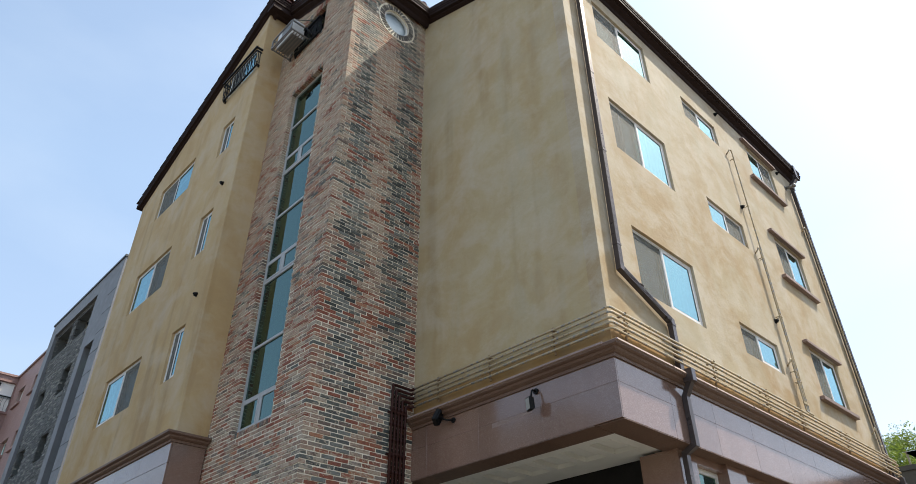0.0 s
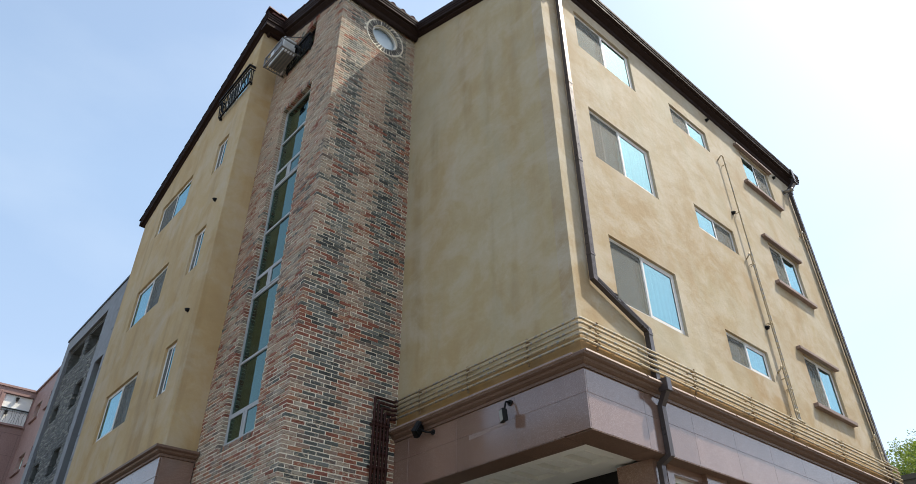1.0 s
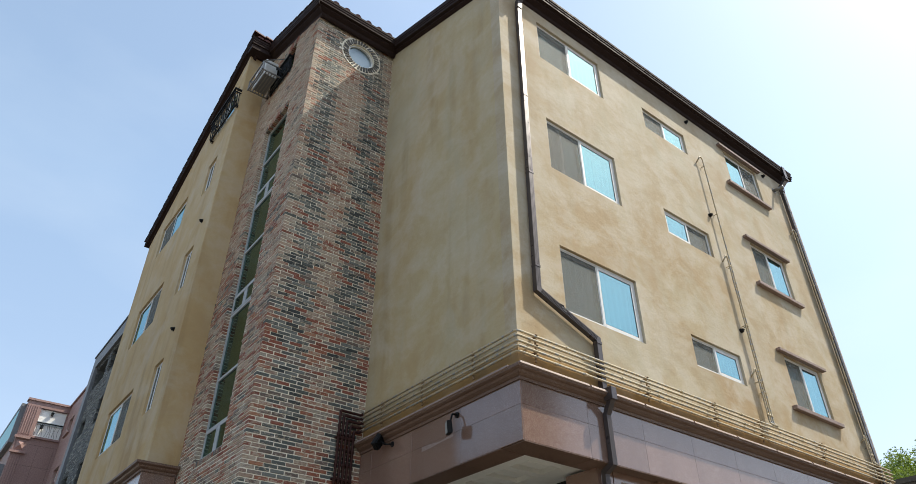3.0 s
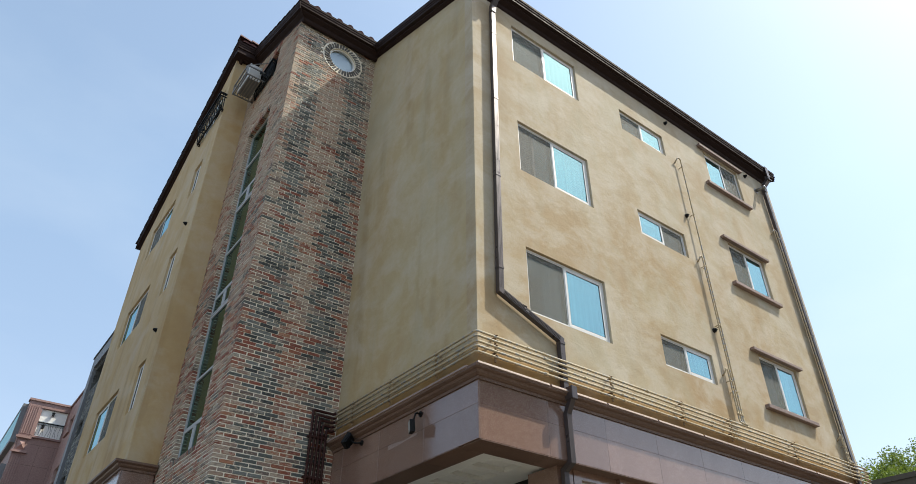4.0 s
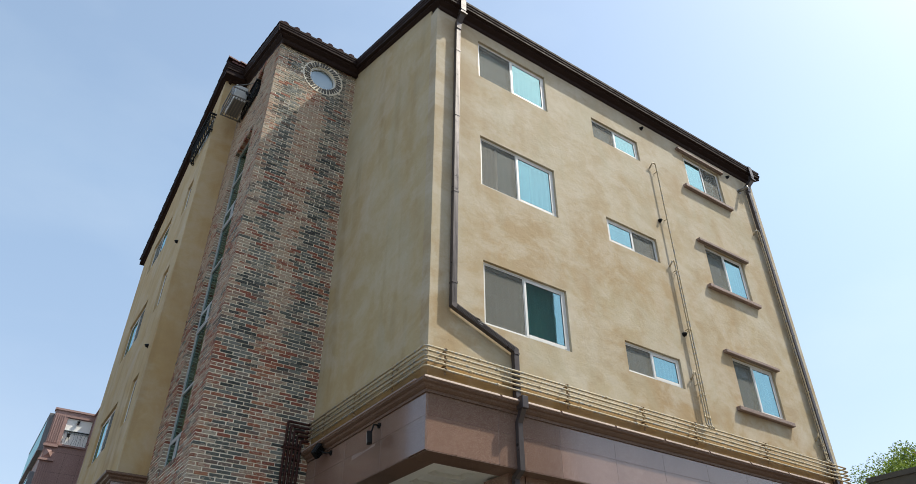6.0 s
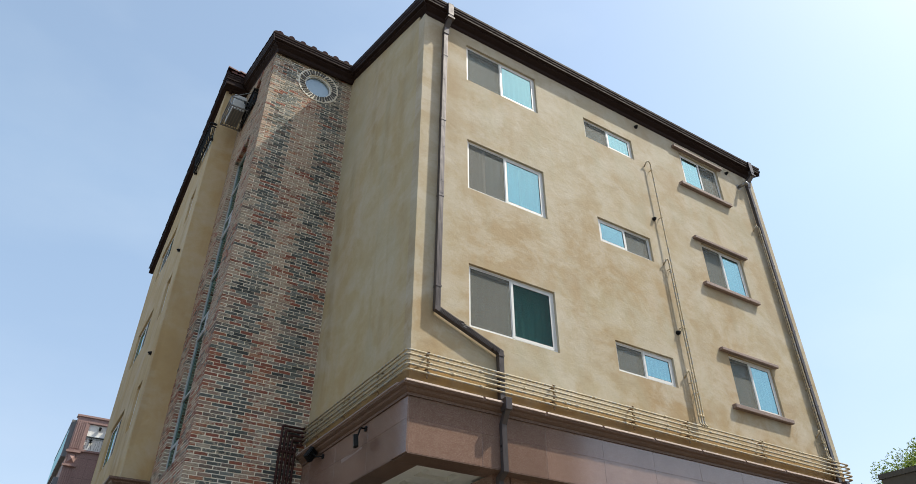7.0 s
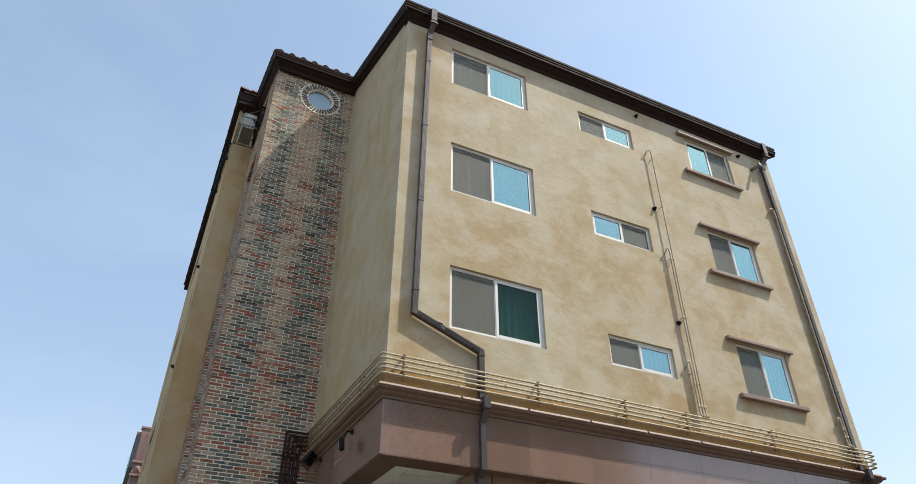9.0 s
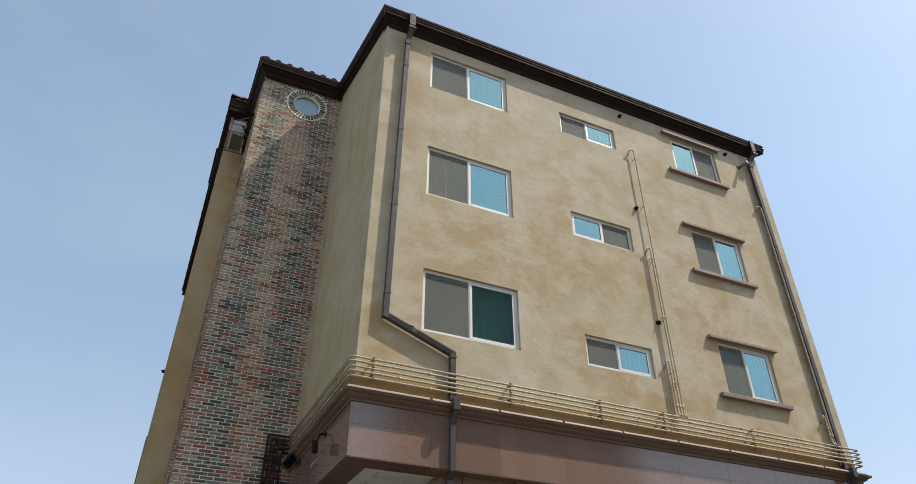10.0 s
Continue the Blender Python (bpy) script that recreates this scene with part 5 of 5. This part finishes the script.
brown_neighbour().matrix_basis = grown((-5.3, -7.4, 1.43), 1.11)


def plain_block(name, x0, x1, y0, y1, h, mat, label, rows=(), face="east"):
    """A distant plain block with window openings set into one face."""
    ob = thing(name, (0, 0, 0), label, "building")
    holes = []
    u0, u1 = (y0, y1) if face in ("east", "west") else (x0, x1)
    for z in rows:
        u = u0 + 0.8
        while u < u1 - 1.8:
            holes.append((u, u + 1.2, z, z + 1.2))
            u += 2.6
    place = {"east": lambda u, w, z: (x1 - w, u, z), "west": lambda u, w, z: (x0 + w, u, z),
             "south": lambda u, w, z: (u, y0 + w, z), "north": lambda u, w, z: (u, y1 - w, z)}[face]
    bm = bmesh.new()
    facade(bm, place, u0, u1, 0, h, holes, 0.3)
    part("wall", bm, mat, ob)
    e = 0.32
    cut = {"east": (x0, x1 - e, y0, y1), "west": (x0 + e, x1, y0, y1), "south": (x0, x1, y0 + e, y1), "north": (x0, x1, y0, y1 - e)}[face]
    part("body", boxes((*cut, 0, h - 0.05)), mat, ob)
    part("parapet", boxes((x0 - 0.05, x1 + 0.05, y0 - 0.05, y1 + 0.05, h, h + 0.15)), SHEET if mat is SHEET else CONCRETE, ob)
    for a, b, c, d in holes:
        p, q = Vector(place(a, 0.15, c)), Vector(place(b, 0.2, d))
        lo, hi = [min(s, t) for s, t in zip(p, q)], [max(s, t) for s, t in zip(p, q)]
        part("window", boxes((lo[0], hi[0], lo[1], hi[1], lo[2], hi[2])), GLASS, ob)
    return ob


plain_block("low_building", 18.0, 27.0, -9.0, 2.9, 7.40, SHEET, "low dark grey metal-clad building", (), "west")
cano = thing("roof_canopy", (18.3, 0.4, 7.55), "translucent polycarbonate canopy on steel posts on the low roof", "canopy")
bm = bmesh.new()
vs = [bm.verts.new(c) for c in ((0, -3.0, 0.5), (0, 1.1, 0.5), (2.2, 1.1, 0.95), (2.2, -3.0, 0.95))]
f = bm.faces.new(vs)
bmesh.ops.solidify(bm, geom=[f], thickness=0.02)
part("sheet", bm, CANOPY, cano)
bm = bmesh.new()
f = bm.faces.new([bm.verts.new(c) for c in ((0.02, 1.05, 0.48), (0.02, 0.45, 0.0), (0.02, -3.0, 0.0), (0.02, -3.0, 0.48))])
bmesh.ops.solidify(bm, geom=[f], thickness=0.015)
part("side_sheet", bm, CANOPY, cano)
for y in (-2.9, -1.0, 1.0):
    part("post", boxes((0.05, 0.1, y - 0.025, y + 0.025, -0.1, 0.5)), STEEL, cano)
    bm = bmesh.new()
    tube(bm, [(0, y, 0.47), (2.2, y, 0.92)], 0.03, square=(0.02, 0.03))
    part("rafter", bm, STEEL, cano)

# the other side of the street, behind the camera: unseen blocks added for window reflections
plain_block("row_building", -26.0, -15.0, 12.0, 44.0, 11.5, GREY_PANEL, "unseen plain grey block added across the street", (2.0, 5.0, 8.0), "east")
plain_block("row_building", 9.0, 19.6, -26.0, -18.0, 23.0, CONCRETE, "plain dark building across the street", (), "north")


# ---- trees behind the building ----
def tree(at, h, r, seed):
    rr = random.Random(seed)
    ob = thing("tree", at, "leafy green broadleaf tree in full summer foliage", "tree", "trees behind the building")
    bm = bmesh.new()
    trunk = [(0, 0, 0), (rr.uniform(-0.2, 0.2), rr.uniform(-0.2, 0.2), h * 0.3), (rr.uniform(-0.4, 0.4), rr.uniform(-0.4, 0.4), h * 0.62)]
    for (a, b), (ra, rb) in zip(zip(trunk, trunk[1:]), ((0.24, 0.18), (0.18, 0.1))):
        a, b = Vector(a), Vector(b)
        ring = [[bm.verts.new(c + Vector((math.cos(k * 0.785) * q, math.sin(k * 0.785) * q, 0))) for k in range(8)] for c, q in ((a, ra), (b, rb))]
        for k in range(8):
            bm.faces.new((ring[0][k], ring[0][(k + 1) % 8], ring[1][(k + 1) % 8], ring[1][k]))
    tips = []
    for i in range(12):
        an, el = rr.uniform(0, 6.28), rr.uniform(0.3, 1.2)
        s = Vector(trunk[1]).lerp(Vector(trunk[2]), rr.random())
        e = s + Vector((math.cos(an) * math.cos(el), math.sin(an) * math.cos(el), math.sin(el))) * r * rr.uniform(0.6, 0.95)
        tube(bm, [s, s.lerp(e, 0.5) + Vector((0, 0, 0.2)), e], 0.05, 5)
        tips.append(e)
    part("trunk", bm, BARK, ob)
    verts, faces = [], []
    top = Vector(trunk[2])
    clumps = [t + Vector((rr.gauss(0, 0.4), rr.gauss(0, 0.4), rr.gauss(0, 0.4))) for t in tips for _ in range(4)]
    clumps += [top + Vector((rr.gauss(0, r * 0.42), rr.gauss(0, r * 0.42), rr.uniform(-h * 0.22, h * 0.36))) for _ in range(84)]
    for c in clumps:
        q = rr.uniform(0.45, 0.95)
        for _ in range(680):
            d = Vector((rr.gauss(0, 1), rr.gauss(0, 1), rr.gauss(0, 0.8)))
            p = c + d.normalized() * q * rr.random() ** 0.45
            n = Vector((rr.gauss(0, 1), rr.gauss(0, 1), rr.gauss(0.8, 0.7))).normalized()
            u = n.orthogonal().normalized()
            v = n.cross(u)
            s = rr.uniform(0.034, 0.072)
            k = len(verts)
            verts += [tuple(p - u * s), tuple(p + v * s * 0.55), tuple(p + u * s), tuple(p - v * s * 0.55)]
            faces.append((k, k + 1, k + 2, k + 3))
    me = bpy.data.meshes.new("crown")
    me.from_pydata(verts, [], faces)
    me.materials.append(LEAVES)
    crown = new("crown", me)
    crown.parent = ob
    tagged(crown, "ragged crown of small green leaves")


for at, height, spread, seed in (((31, 2.6, 0), 12.4, 3.4, 1), ((29.5, 6.2, 0), 11.2, 3.2, 2), ((33, -2.0, 0), 13.4, 3.6, 3), ((32, 11.0, 0), 9.9, 3.2, 4),
                                 ((36, 16.5, 0), 11.6, 3.4, 5), ((34, 4.6, 0), 12.6, 3.5, 6), ((35, 8.6, 0), 12.2, 3.4, 7)):
    tree(at, height, spread, seed)

# ---- ground ----
ground = new("ground", mesh_of("ground", boxes((-1500, 1500, -1500, 1500, -0.3, 0.0)), PAVING))
tagged(ground, "pale sunlit concrete paving of the street", "ground", kind="structure")
pave = new("pavement", mesh_of("pavement", boxes((-4.2, 14.0, -2.2, 14.0, 0.004, 0.14)), CONCRETE))
tagged(pave, "concrete pavement with a raised kerb round the building", "pavement", kind="structure")


# ---- bricks of the tower ----
COURSE, BRICK_L, BRICK_H, BRICK_D, JOINT = 0.070, 0.234, 0.053, 0.110, 0.017
rng = random.Random(7)


def brick_rows(face):
    """Bricks of one face as (start, end, low, high) along the face; corner bricks alternate between the faces."""
    u_start, u_end = (TX, AX0) if face == "south" else (TY, LY0)
    out = []
    i = 0
    z = 0.0
    while z < 16.95:
        header = (i % 2 == 0) == (face == "south")
        runs = [(u_start, u_end)]
        if face == "west":
            for a, b, c, d in (TW, AW):
                if c - 0.10 < z + 0.03 < d + (0.125 if d < 14 else 0.24):
                    runs = [r for s in runs for r in ((s[0], min(s[1], a)), (max(s[0], b), s[1])) if r[1] - r[0] > 0.03]
        for s, e in runs:
            if s == u_start:
                u = s if not header else s + BRICK_D + JOINT
            else:
                u = s if i % 2 else s - 0.125
            while u < e - 0.02:
                a, b = max(u, s), min(u + BRICK_L, e)
                if b - a > 0.025:
                    out.append((a, b, z))
                u += BRICK_L + JOINT
        i += 1
        z += COURSE
    return out


def brick_box(face, a, b, z):
    out = rng.uniform(-0.002, 0.009)
    ja, jb, jz = rng.uniform(-0.003, 0.003), rng.uniform(-0.003, 0.003), rng.uniform(-0.0025, 0.0025)
    if face == "south":
        return (a + ja * (a > TX + 0.01), b + jb, TY - out, TY + BRICK_D, z + jz, z + BRICK_H + jz)
    jamb = any(abs(q - e) < 0.012 for q in (a, b) for w in (TW, AW) for e in w[:2])
    return (TX - out, TX + (0.18 if jamb else BRICK_D), a + ja * (a > TY + 0.01), b + jb, z + jz, z + BRICK_H + jz)


def brick_ok(face, a, b, z):
    if face == "south":
        if z > roof_z(TY) - 0.2:
            return False
        return math.hypot((a + b) / 2 - RC[0], z + 0.03 - RC[1]) > 0.50
    return z < roof_z((a + b) / 2) - 0.25


VERT = ((0, 1, 3, 2), (4, 6, 7, 5), (0, 4, 5, 1), (2, 3, 7, 6), (0, 2, 6, 4), (1, 5, 7, 3))


jit = random.Random(19)


def joined(name, dims, parent, mat, label):
    """Many small blocks in one mesh."""
    verts, faces = [], []
    for x0, x1, y0, y1, z0, z1 in dims:
        k = len(verts)
        verts += [(x + jit.uniform(-0.0015, 0.001), y + jit.uniform(-0.0015, 0.001), z + jit.uniform(-0.005, 0.005)) for x in (x0, x1) for y in (y0, y1) for z in (z0, z1)]
        faces += [tuple(k + i for i in f) for f in VERT]
    me = bpy.data.meshes.new(name)
    me.from_pydata(verts, [], faces)
    mid = me.attributes.new("centre", "FLOAT_VECTOR", "FACE")
    mid.data.foreach_set("vector", [v for q in dims for _ in range(6) for v in ((q[0] + q[1]) / 2 if q[1] - q[0] < 0.3 else q[0], q[2], q[4])])
    me.materials.append(mat)
    ob = new(name, me)
    ob.parent = parent
    return tagged(ob, label, kind="stuff")


unit = {}


def brick_piece(parent, dims, name="brick"):
    """One brick as an object of its own on a shared block."""
    size = tuple(round(dims[i + 1] - dims[i], 2 if i != 4 else 3) for i in (0, 2, 4))
    if size not in unit:
        bm = bmesh.new()
        box(bm, 0, size[0], 0, size[1], 0, size[2], bevel=0.003)
        unit[size] = mesh_of("brick", bm, BRICK)
    ob = new(name, unit[size])
    ob.location = (dims[0], dims[2], dims[4])
    ob.parent = parent
    return ob


for face, parent, near in (("south", tower_south, (4.35, 6.85)), ("west", tower_west, (4.35, 6.5))):
    rest = []
    for a, b, z in brick_rows(face):
        if z < 3.2 or not brick_ok(face, a, b, z):
            continue
        d = brick_box(face, a, b, z)
        if near[0] < z < near[1]:
            brick_piece(parent, d)
        else:
            rest.append(d)
    joined("bricks", rest, parent, BRICK_JOINED, "reclaimed bricks in running bond")
for a, b, c, d in (TW, AW):
    n = round((b - a + 0.16) / 0.068)
    for zz, hh in ((c - 0.105, 0.10), (d - 0.012, 0.14 if d < 14 else 0.245)):
        lo = a - 0.10 if hh > 0.12 else a
        hi = b + 0.10 if hh > 0.12 else b
        n = round((hi - lo) / 0.069)
        for i in range(n):
            y = lo + (hi - lo) * i / n
            out = rng.uniform(0.006, 0.014)
            bm = bmesh.new()
            box(bm, TX - out, TX + 0.185, y, y + 0.046, zz, zz + hh - 0.012, bevel=0.003)
            part("soldier_brick", bm, BRICK, tower_west)
for i in range(36):
    an = 2 * math.pi * (i + 0.5 + rng.uniform(-0.08, 0.08)) / 36
    bm = bmesh.new()
    box(bm, 0.372, 0.516 + rng.uniform(-0.012, 0.01), TY - 0.014 - rng.uniform(0, 0.016), TY + 0.08, -0.0235, 0.0235, bevel=0.004)
    bmesh.ops.rotate(bm, verts=bm.verts[:], cent=(0.43, 0, 0), matrix=Matrix.Rotation(radians(14 + rng.uniform(-4, 4)), 3, "Y"))
    bmesh.ops.rotate(bm, verts=bm.verts[:], cent=(0, 0, 0), matrix=Matrix.Rotation(-an, 3, "Y"))
    bmesh.ops.translate(bm, verts=bm.verts[:], vec=(RC[0], 0, RC[1]))
    part("ring_brick", bm, SLATE_BRICK, rwin)
